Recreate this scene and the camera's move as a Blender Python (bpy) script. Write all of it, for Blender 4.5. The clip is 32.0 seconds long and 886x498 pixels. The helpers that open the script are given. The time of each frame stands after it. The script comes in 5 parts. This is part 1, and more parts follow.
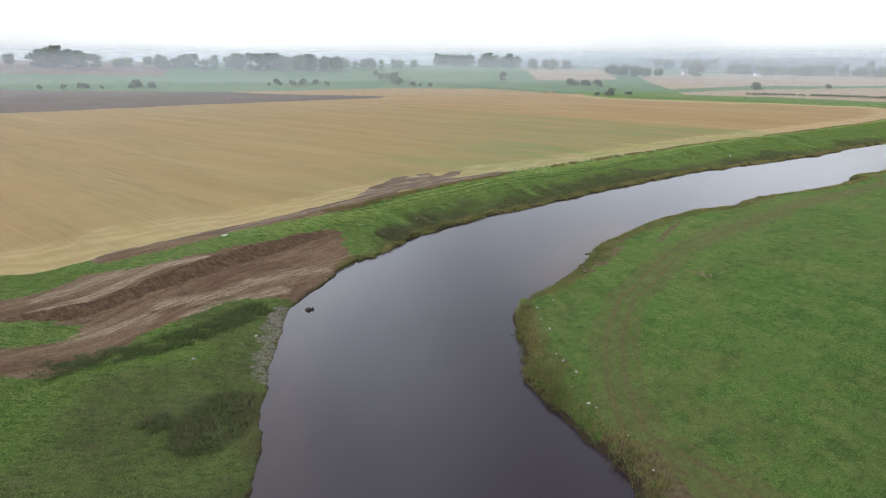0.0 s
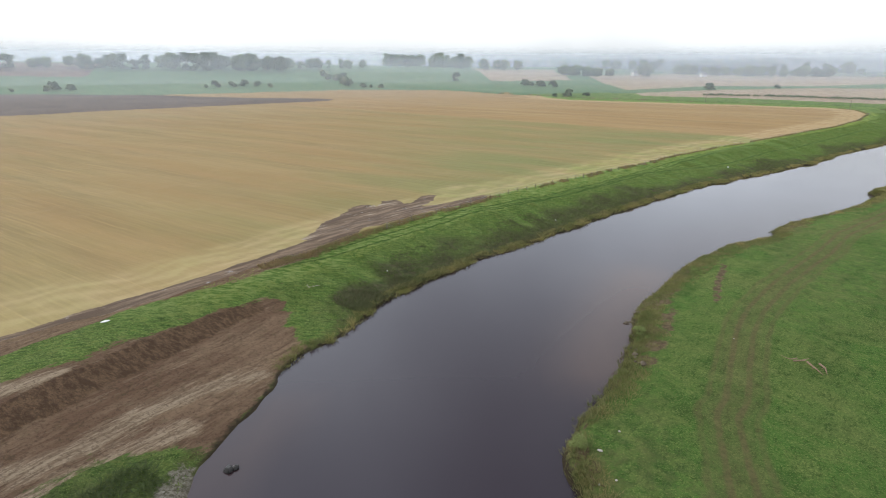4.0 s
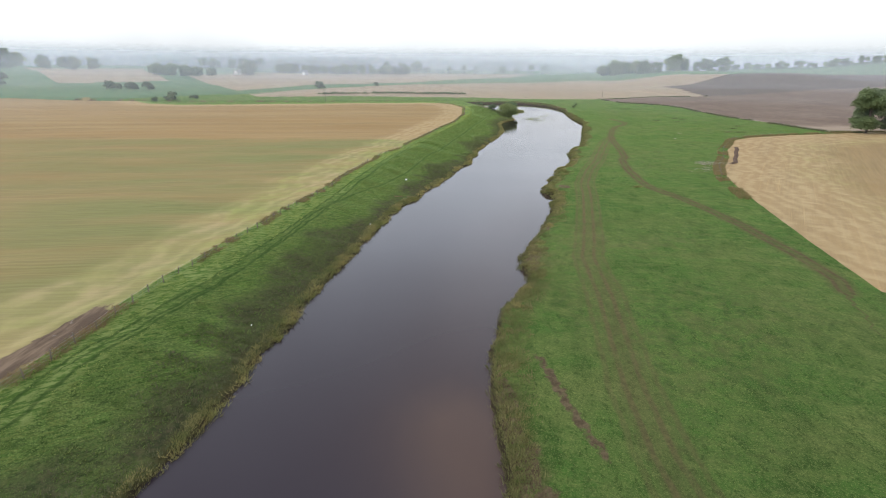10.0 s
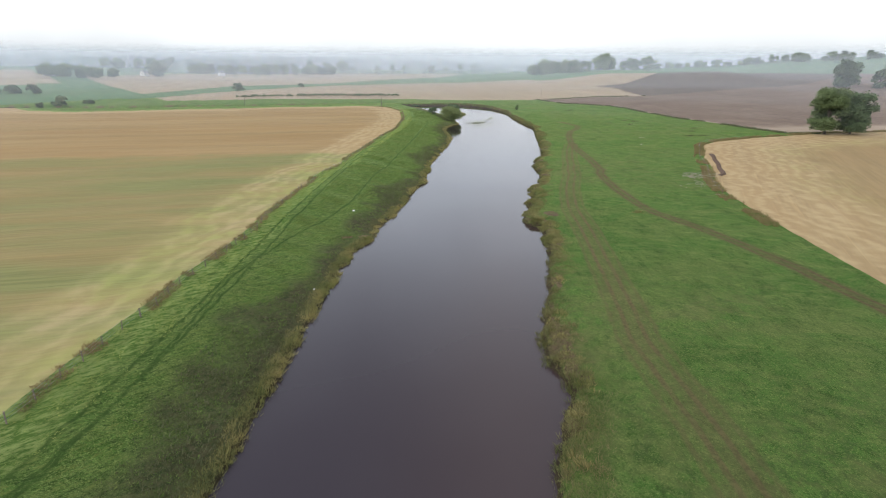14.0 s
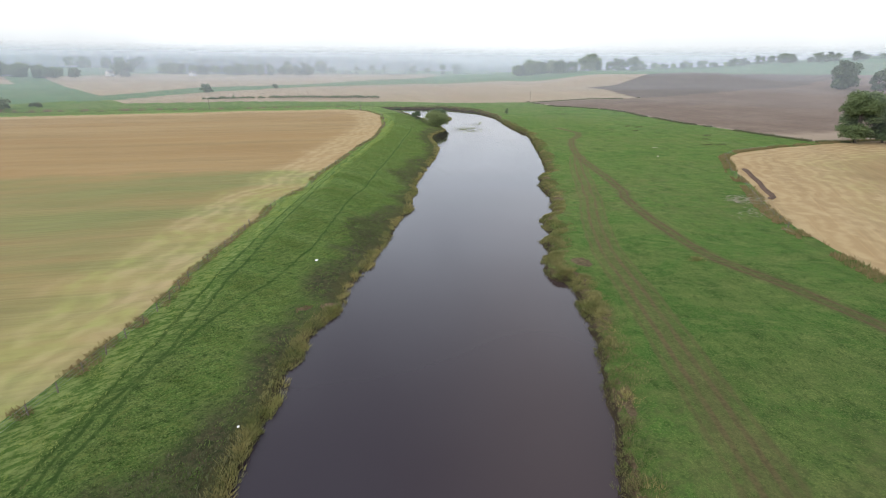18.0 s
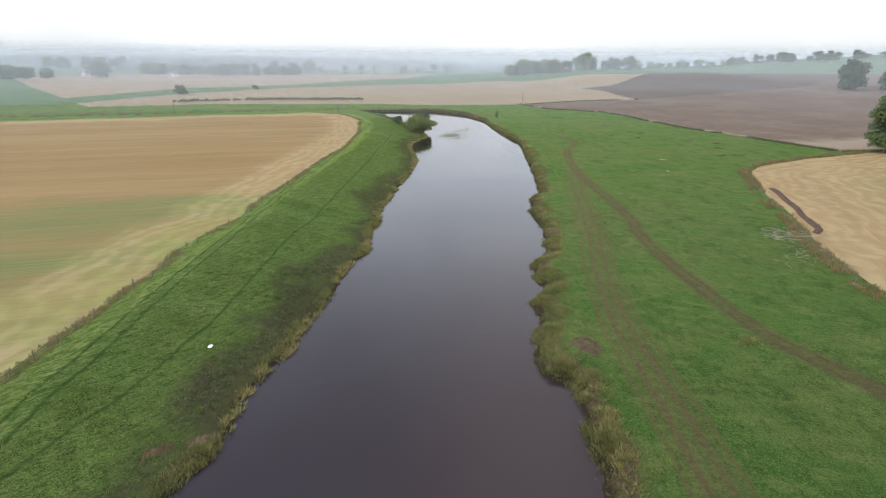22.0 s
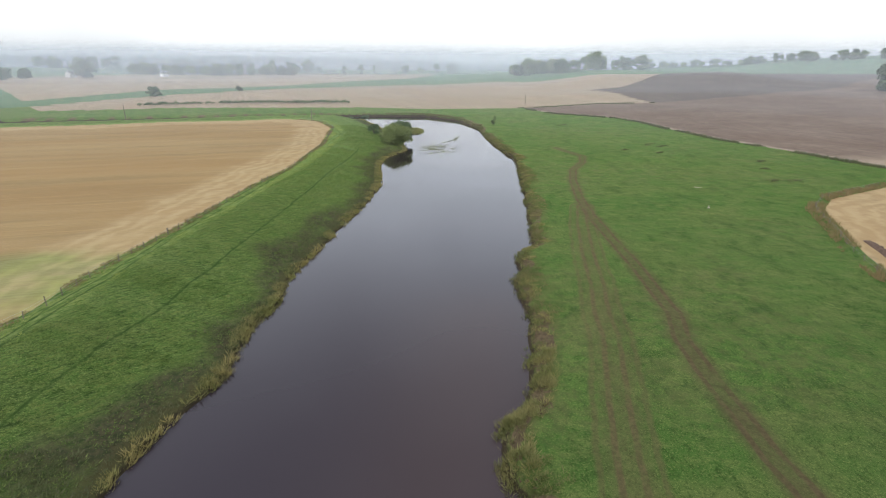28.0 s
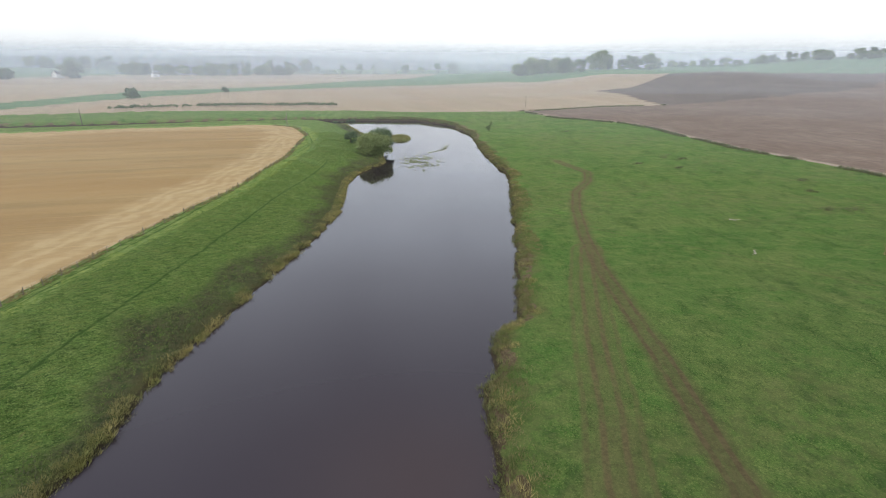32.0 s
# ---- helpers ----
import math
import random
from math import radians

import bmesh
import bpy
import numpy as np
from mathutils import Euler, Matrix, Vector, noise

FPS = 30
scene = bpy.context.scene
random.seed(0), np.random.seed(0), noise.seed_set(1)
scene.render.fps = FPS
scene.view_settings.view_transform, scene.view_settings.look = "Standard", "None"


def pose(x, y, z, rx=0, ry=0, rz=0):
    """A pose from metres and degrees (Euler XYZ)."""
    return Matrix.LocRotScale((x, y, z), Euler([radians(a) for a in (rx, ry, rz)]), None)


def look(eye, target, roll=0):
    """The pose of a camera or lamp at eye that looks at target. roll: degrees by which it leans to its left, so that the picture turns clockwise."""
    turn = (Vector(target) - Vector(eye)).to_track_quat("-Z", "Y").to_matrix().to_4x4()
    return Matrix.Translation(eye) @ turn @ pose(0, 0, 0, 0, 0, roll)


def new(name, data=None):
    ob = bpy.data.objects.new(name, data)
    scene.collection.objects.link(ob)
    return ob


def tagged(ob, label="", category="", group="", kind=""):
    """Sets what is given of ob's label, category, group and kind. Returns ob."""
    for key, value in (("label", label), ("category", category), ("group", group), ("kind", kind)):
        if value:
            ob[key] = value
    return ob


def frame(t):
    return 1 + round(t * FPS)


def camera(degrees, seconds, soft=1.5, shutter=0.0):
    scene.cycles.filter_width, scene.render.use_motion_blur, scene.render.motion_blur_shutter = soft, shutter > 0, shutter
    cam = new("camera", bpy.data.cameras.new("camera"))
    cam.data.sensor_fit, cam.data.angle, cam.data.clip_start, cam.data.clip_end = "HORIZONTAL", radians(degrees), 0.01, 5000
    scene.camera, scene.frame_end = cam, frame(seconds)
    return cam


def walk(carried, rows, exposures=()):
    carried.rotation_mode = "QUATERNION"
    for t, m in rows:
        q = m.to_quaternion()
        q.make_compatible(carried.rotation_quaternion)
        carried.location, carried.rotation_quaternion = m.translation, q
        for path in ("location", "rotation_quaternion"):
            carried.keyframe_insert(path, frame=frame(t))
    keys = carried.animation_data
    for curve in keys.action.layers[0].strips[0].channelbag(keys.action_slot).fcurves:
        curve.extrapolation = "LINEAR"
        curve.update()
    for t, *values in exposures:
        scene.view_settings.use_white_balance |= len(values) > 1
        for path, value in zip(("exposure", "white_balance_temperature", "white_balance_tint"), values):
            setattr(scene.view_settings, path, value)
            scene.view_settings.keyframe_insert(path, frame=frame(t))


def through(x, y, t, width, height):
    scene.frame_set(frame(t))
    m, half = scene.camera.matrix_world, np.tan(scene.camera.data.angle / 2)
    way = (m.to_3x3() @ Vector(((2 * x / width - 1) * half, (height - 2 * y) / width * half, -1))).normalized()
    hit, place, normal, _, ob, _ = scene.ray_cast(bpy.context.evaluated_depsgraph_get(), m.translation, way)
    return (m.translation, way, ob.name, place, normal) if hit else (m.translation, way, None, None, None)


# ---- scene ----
# camera: a drone some thirty metres above the river, looking a little down
cam = camera(78.3, 32.0, soft=0.9)
# seconds, x, y, z, tilt, lean, heading
PATH = [
    (0, -0.05, 1.21, 32.07, 71.27, 0.14, 5.53),
    (0.5, -1.05, 4.39, 32.04, 71.23, 0.13, 5.15),
    (1, -2.05, 7.74, 32.07, 71.25, 0.17, 4.91),
    (1.5, -3.01, 11.26, 32.10, 71.25, 0.20, 4.58),
    (2, -3.86, 14.95, 32.16, 71.25, 0.24, 4.36),
    (2.5, -4.72, 18.72, 32.16, 71.29, 0.27, 4.12),
    (3, -5.55, 22.56, 32.13, 71.29, 0.24, 3.91),
    (3.5, -6.35, 26.47, 32.13, 71.29, 0.19, 3.67),
    (4, -7.05, 30.36, 32.15, 71.31, 0.16, 0.30),
    (4.5, -7.61, 34.23, 32.11, 71.34, 0.14, -8.37),
    (6.5, -8.26, 49.83, 32.08, 71.30, 0.12, -16.09),
    (7, -8.04, 53.99, 32.01, 71.26, 0.18, -16.56),
    (7.5, -7.61, 58.29, 31.89, 71.28, 0.27, -16.96),
    (8, -7.06, 62.57, 31.81, 71.31, 0.32, -17.28),
    (8.5, -6.39, 66.76, 31.80, 71.31, 0.33, -17.59),
    (9, -5.54, 70.81, 31.85, 71.31, 0.29, -20.96),
    (9.5, -4.57, 74.71, 31.97, 71.29, 0.27, -31.94),
    (10, -3.48, 78.54, 32.08, 71.33, 0.30, -38.64),
    (10.5, -2.14, 82.23, 32.17, 71.33, 0.34, -40.42),
    (11, -0.51, 85.86, 32.27, 71.35, 0.36, -41.97),
    (11.5, 1.31, 89.50, 32.33, 71.35, 0.33, -42.79),
    (12, 3.30, 93.20, 32.31, 71.36, 0.27, -43.48),
    (12.5, 5.44, 96.93, 32.26, 71.33, 0.21, -43.96),
    (13, 7.64, 100.62, 32.21, 71.33, 0.17, -45.22),
    (13.5, 9.91, 104.25, 32.19, 71.34, 0.17, -45.78),
    (14, 12.23, 107.69, 32.16, 71.31, 0.17, -46.11),
    (14.5, 14.63, 111.02, 32.08, 71.32, 0.15, -46.39),
    (16.5, 25.19, 123.80, 31.89, 71.34, 0.18, -47.30),
    (17, 28.02, 126.59, 31.89, 71.36, 0.24, -47.64),
    (17.5, 30.96, 129.06, 31.89, 71.36, 0.28, -47.93),
    (18, 33.91, 131.27, 31.89, 71.36, 0.29, -48.07),
    (18.5, 36.76, 133.31, 31.92, 71.34, 0.31, -48.13),
    (19, 39.49, 135.25, 31.98, 71.33, 0.30, -48.20),
    (19.5, 42.14, 137.09, 32.02, 71.30, 0.30, -48.25),
    (20, 44.95, 138.88, 32.11, 71.30, 0.31, -48.33),
    (20.5, 47.98, 140.70, 32.23, 71.27, 0.28, -48.39),
    (21, 51.17, 142.46, 32.35, 71.25, 0.25, -48.45),
    (21.5, 54.56, 144.17, 32.37, 71.27, 0.22, -48.53),
    (22, 58.16, 145.81, 32.31, 71.30, 0.21, -48.65),
    (22.5, 61.76, 147.49, 32.19, 71.29, 0.21, -47.42),
    (23, 65.15, 149.23, 32.11, 71.28, 0.18, -47.42),
    (23.5, 68.49, 150.98, 32.14, 71.31, 0.15, -47.48),
    (24, 71.84, 152.73, 32.17, 71.29, 0.08, -47.48),
    (24.5, 75.20, 154.44, 32.19, 71.27, 0.03, -47.52),
    (25, 78.54, 156.05, 32.20, 71.24, -0.00, -47.53),
    (25.5, 81.93, 157.62, 32.14, 71.25, 0.08, -47.57),
    (27.5, 95.12, 165.32, 32.00, 71.28, 0.13, -47.74),
    (28, 98.42, 167.25, 31.96, 71.29, 0.16, -47.79),
    (28.5, 101.70, 169.16, 31.92, 71.28, 0.17, -47.78),
    (29, 104.99, 171.04, 31.86, 71.27, 0.16, -47.78),
    (29.5, 108.32, 172.91, 31.83, 71.27, 0.14, -47.83),
    (30, 111.72, 174.76, 31.89, 71.27, 0.12, -47.91),
    (30.5, 115.15, 176.58, 31.96, 71.25, 0.12, -47.94),
    (31, 118.61, 178.38, 32.01, 71.25, 0.13, -47.97),
    (31.5, 122.10, 180.22, 32.04, 71.21, 0.12, -48.04),
    (32, 125.60, 182.14, 32.11, 71.23, 0.08, -47.27),
]
walk(cam, [(t, pose(x, y, z, tilt, 0, heading) @ Matrix.Rotation(radians(lean), 4, "Z")) for t, x, y, z, tilt, lean, heading in PATH])

# ---- light: bright overcast, mist on the horizon ----
world = bpy.data.worlds.new("overcast_sky")
scene.world = world
world.use_nodes = True
wn, wl = world.node_tree.nodes, world.node_tree.links
wn.clear()
w_out, w_bg = wn.new("ShaderNodeOutputWorld"), wn.new("ShaderNodeBackground")
w_sky = wn.new("ShaderNodeTexSky")
w_sky.sky_type, w_sky.sun_disc = "NISHITA", False
w_sky.sun_elevation, w_sky.sun_rotation = radians(38), radians(280)
w_co, w_sep, w_ramp = wn.new("ShaderNodeTexCoord"), wn.new("ShaderNodeSeparateXYZ"), wn.new("ShaderNodeValToRGB")
w_cloud, w_cr = wn.new("ShaderNodeTexNoise"), wn.new("ShaderNodeMapRange")
w_scale, w_mix, w_mul = wn.new("ShaderNodeVectorMath"), wn.new("ShaderNodeMix"), wn.new("ShaderNodeMix")
w_mix.data_type = w_mul.data_type = "RGBA"
w_mul.blend_type = "MULTIPLY"
w_scale.operation = "SCALE"
w_scale.inputs["Scale"].default_value = 0.1
cr = w_ramp.color_ramp
cr.elements[0].position, cr.elements[0].color = 0.0, (0.47, 0.52, 0.57, 1)
cr.elements[1].position, cr.elements[1].color = 1.0, (0.86, 0.90, 0.97, 1)
for at, c in ((0.012, (0.56, 0.61, 0.66, 1)), (0.03, (0.77, 0.81, 0.85, 1)), (0.048, (0.90, 0.93, 0.96, 1)), (0.08, (0.98, 1.0, 1.03, 1)), (0.18, (1.14, 1.22, 1.34, 1)), (0.32, (1.22, 1.32, 1.46, 1)), (0.55, (1.0, 1.05, 1.13, 1))):
    e = cr.elements.new(at)
    e.color = c
w_cloud.inputs["Scale"].default_value, w_cloud.inputs["Detail"].default_value = 2.6, 4
w_cr.inputs["From Min"].default_value, w_cr.inputs["From Max"].default_value = 0.3, 0.7
w_cr.inputs["To Min"].default_value, w_cr.inputs["To Max"].default_value = 0.82, 1.1
w_mix.inputs[0].default_value = 0.92
w_mul.inputs[0].default_value = 1.0
wl.new(w_co.outputs["Generated"], w_sep.inputs[0])
wl.new(w_sep.outputs["Z"], w_ramp.inputs[0])
wl.new(w_co.outputs["Generated"], w_cloud.inputs["Vector"])
wl.new(w_cloud.outputs[0], w_cr.inputs["Value"])
wl.new(w_sky.outputs[0], w_scale.inputs[0])
wl.new(w_scale.outputs[0], w_mix.inputs[6])
wl.new(w_ramp.outputs[0], w_mul.inputs[6])
wl.new(w_cr.outputs[0], w_mul.inputs[7])
# the cloud is thinner to the north-west
THIN_CLOUD = Vector((-math.sin(radians(37)) * math.cos(radians(37)), math.cos(radians(37)) * math.cos(radians(37)), math.sin(radians(37))))
w_dot, w_lobe, w_glow = wn.new("ShaderNodeVectorMath"), wn.new("ShaderNodeMapRange"), wn.new("ShaderNodeVectorMath")
w_dot.operation, w_glow.operation = "DOT_PRODUCT", "SCALE"
w_dot.inputs[1].default_value = THIN_CLOUD
w_lobe.interpolation_type = "SMOOTHERSTEP"
w_lobe.inputs["From Min"].default_value, w_lobe.inputs["From Max"].default_value = 0.80, 1.0
w_lobe.inputs["To Min"].default_value, w_lobe.inputs["To Max"].default_value = 1.0, 2.0
wl.new(w_co.outputs["Generated"], w_dot.inputs[0])
wl.new(w_dot.outputs["Value"], w_lobe.inputs["Value"])
wl.new(w_mul.outputs[2], w_glow.inputs[0])
wl.new(w_lobe.outputs[0], w_glow.inputs["Scale"])
wl.new(w_glow.outputs[0], w_mix.inputs[7])
wl.new(w_mix.outputs[2], w_bg.inputs[0])
w_bg.inputs[1].default_value = 1.24
wl.new(w_bg.outputs[0], w_out.inputs[0])

sun = new("sun", bpy.data.lights.new("sun", "SUN"))
sun.data.energy, sun.data.angle, sun.data.color = 1.4, radians(22), (1.0, 0.97, 0.92)
sun.matrix_world = look((-155, 27, 123), (0, 0, 0))
scene.view_settings.exposure = 0.04


# ---- materials ----
class Graph:
    """A node material with short calls."""

    def __init__(self, name, rough=0.8, spec=0.3):
        self.mat = bpy.data.materials.new(name)
        self.mat.use_nodes = True
        self.t = self.mat.node_tree
        self.b = self.t.nodes["Principled BSDF"]
        self.b.inputs["Roughness"].default_value = rough
        self.b.inputs["Specular IOR Level"].default_value = spec
        self.geo = self.t.nodes.new("ShaderNodeNewGeometry")
        self.pos = self.geo.outputs["Position"]

    def put(self, value, socket):
        if isinstance(value, bpy.types.NodeSocket):
            self.t.links.new(value, socket)
        elif isinstance(value, tuple):
            socket.default_value = (*value, 1) if len(value) == 3 and socket.type == "RGBA" else value
        else:
            socket.default_value = value

    def noise(self, scale, detail=3, rough=0.55, stretch=None, turn=0.0, distortion=0.0):
        n = self.t.nodes.new("ShaderNodeTexNoise")
        n.inputs["Scale"].default_value, n.inputs["Detail"].default_value = scale, detail
        n.inputs["Roughness"].default_value, n.inputs["Distortion"].default_value = rough, distortion
        src = self.pos
        if stretch:
            m = self.t.nodes.new("ShaderNodeMapping")
            m.vector_type = "TEXTURE"
            m.inputs["Rotation"].default_value = (0, 0, radians(turn))
            m.inputs["Scale"].default_value = stretch
            self.put(src, m.inputs["Vector"])
            src = m.outputs[0]
        self.put(src, n.inputs["Vector"])
        return n.outputs["Fac"]

    def span(self, v, a, b, c=0.0, d=1.0):
        n = self.t.nodes.new("ShaderNodeMapRange")
        for k, x in zip(("Value", "From Min", "From Max", "To Min", "To Max"), (v, a, b, c, d)):
            self.put(x, n.inputs[k])
        return n.outputs[0]

    def math(self, op, a, b=0.0):
        n = self.t.nodes.new("ShaderNodeMath")
        n.operation = op
        self.put(a, n.inputs[0])
        self.put(b, n.inputs[1])
        return n.outputs[0]

    def mix(self, f, a, b, how="MIX"):
        n = self.t.nodes.new("ShaderNodeMix")
        n.data_type, n.blend_type = "RGBA", how
        self.put(f, n.inputs[0])
        self.put(a, n.inputs[6])
        self.put(b, n.inputs[7])
        return n.outputs[2]

    def attr(self, name):
        n = self.t.nodes.new("ShaderNodeAttribute")
        n.attribute_name = name
        return n.outputs["Fac"]

    def island(self):
        return self.geo.outputs["Random Per Island"]

    def rnd(self):
        return self.t.nodes.new("ShaderNodeObjectInfo").outputs["Random"]

    def colour(self, c):
        self.put(c, self.b.inputs["Base Color"])
        return self

    def bump(self, h, strength=0.5, distance=0.1):
        n = self.t.nodes.new("ShaderNodeBump")
        n.inputs["Strength"].default_value, n.inputs["Distance"].default_value = strength, distance
        self.put(h, n.inputs["Height"])
        self.t.links.new(n.outputs[0], self.b.inputs["Normal"])
        return self

    def leafy(self, c, through=0.35):
        """Leaves and blades let some light through."""
        self.put(c, self.b.inputs["Base Color"])
        tra, mix = self.t.nodes.new("ShaderNodeBsdfTranslucent"), self.t.nodes.new("ShaderNodeMixShader")
        self.put(c, tra.inputs[0])
        mix.inputs[0].default_value = through
        self.t.links.new(self.b.outputs[0], mix.inputs[1])
        self.t.links.new(tra.outputs[0], mix.inputs[2])
        self.t.links.new(mix.outputs[0], self.t.nodes["Material Output"].inputs["Surface"])
        return self

    def lane(self, name, gauge, wide, middle, reach, wobble=0.5):
        """How worn a lane is, from the distance to its middle line: two wheel lines and the strip between."""
        d = g_abs = self.math("ABSOLUTE", self.math("ADD", self.attr(name), self.span(self.noise(0.35, 2), 0.3, 0.7, -wobble, wobble)))
        rut = self.span(self.math("ABSOLUTE", self.math("SUBTRACT", g_abs, gauge)), wide * 0.3, wide, 1.0, 0.0)
        return self.math("MAXIMUM", rut, self.span(d, reach * 0.4, reach, middle, 0.0))

    def rough(self, v):
        self.put(v, self.b.inputs["Roughness"])
        return self


def earth_colour(g):
    """Dug earth: a dark raw face, paler driven benches above and below it, clods and drag marks."""
    c = g.mix(g.span(g.noise(0.20, 6, 0.7, (5, 0.9, 1), 58), 0.42, 0.60), (0.205, 0.128, 0.082), (0.325, 0.225, 0.145))
    c = g.mix(g.span(g.noise(0.5, 6, 0.8, (4, 0.6, 1), 62), 0.50, 0.62, 0, 0.75), c, (0.135, 0.082, 0.052))
    c = g.mix(g.span(g.noise(1.1, 5, 0.75), 0.52, 0.68, 0, 0.45), c, (0.130, 0.108, 0.054))
    lane = g.span(g.math("ADD", g.attr("pale"), g.span(g.noise(0.9, 5, 0.75, (6, 0.7, 1), 58), 0.25, 0.75, -0.8, 0.8)), 0.25, 0.8)
    c = g.mix(lane, c, g.mix(g.span(g.noise(1.6, 5, 0.75, (5, 0.6, 1), 58), 0.42, 0.58), (0.47, 0.365, 0.255), (0.27, 0.195, 0.130)))
    face = g.span(g.math("ADD", g.attr("face"), g.span(g.noise(0.7, 5, 0.75), 0.25, 0.75, -0.35, 0.35)), 0.35, 0.7)
    c = g.mix(face, c, g.mix(g.span(g.noise(1.3, 6, 0.8, (0.8, 2.2, 1), 58), 0.44, 0.58), (0.098, 0.060, 0.036), (0.195, 0.125, 0.074)))
    return g.mix(g.span(g.noise(3.0, 5, 0.8), 0.50, 0.60, 0, 0.5), c, (0.090, 0.060, 0.042))


def stubble_colour(g, straw, olive, turn):
    """Stubble in drilled rows, with paler headland lines round the edge and a greener flush."""
    rows = g.span(g.noise(0.9, 2, 0.5, (14, 0.55, 1), turn), 0.38, 0.62)
    bands = g.span(g.noise(0.12, 2, 0.5, (9, 0.8, 1), turn), 0.35, 0.65)
    c = g.mix(g.math("MULTIPLY", rows, 0.65), straw, tuple(v * 0.66 for v in straw))
    c = g.mix(g.span(g.noise(2.2, 3, 0.7, (26, 0.5, 1), turn), 0.46, 0.62, 0, 0.5), c, tuple(v * 0.58 for v in straw))
    c = g.mix(g.span(g.noise(1.1, 2, 0.6, (60, 0.6, 1), turn), 0.60, 0.68, 0, 0.6), c, tuple(min(1, v * 1.5) for v in straw))
    c = g.mix(g.span(g.noise(0.035, 4, 0.6, (3, 1.0, 1), turn), 0.40, 0.62, 0, 0.55), c, (straw[0] * 0.82, straw[1] * 0.76, straw[2] * 0.70))
    c = g.mix(g.math("MULTIPLY", bands, 0.6), c, tuple(min(1, v * 1.18) for v in straw))
    c = g.mix(g.span(g.noise(0.06, 3, 0.5, (6, 0.7, 1), turn), 0.42, 0.66, 0, 0.5), c, (straw[0] * 0.92, straw[1] * 0.78, straw[2] * 0.66))
    c = g.mix(g.span(g.noise(4.0, 3, 0.7), 0.4, 0.65, 0, 0.35), c, tuple(v * 0.62 for v in straw))
    flush = g.math("MULTIPLY", g.attr("flush"), g.span(g.noise(0.06, 4, 0.6, (4, 0.8, 1), turn), 0.34, 0.6, 0.3, 1.0))
    return g.mix(flush, c, g.mix(rows, olive, tuple(v * 0.8 for v in olive)))


def grass_colour(g, a, b, dry):
    c = g.mix(g.span(g.noise(0.03, 4, 0.55), 0.35, 0.65), a, b)
    c = g.mix(g.span(g.noise(0.14, 4, 0.6, distortion=0.6), 0.42, 0.68, 0, 0.6), c, dry)
    c = g.mix(g.span(g.noise(0.55, 6, 0.75, (1, 1.8, 1), 30), 0.46, 0.66, 0, 0.7), c, tuple(v * 1.3 for v in dry))
    c = g.mix(g.span(g.noise(1.3, 6, 0.8, (1, 1.7, 1), 55), 0.49, 0.59, 0.0, 0.6), c, tuple(v * 0.5 for v in a))
    c = g.mix(g.span(g.noise(0.4, 3, 0.6, (1, 2.6, 1), 35), 0.52, 0.75, 0, 0.45), c, tuple(v * 1.4 for v in b))
    c = g.mix(g.span(g.noise(3.6, 5, 0.85), 0.48, 0.56, 0.0, 0.65), c, tuple(v * 0.38 for v in a))
    return g.mix(g.span(g.noise(5.5, 4, 0.85), 0.52, 0.60, 0.0, 0.6), c, tuple(v * 1.75 for v in dry))


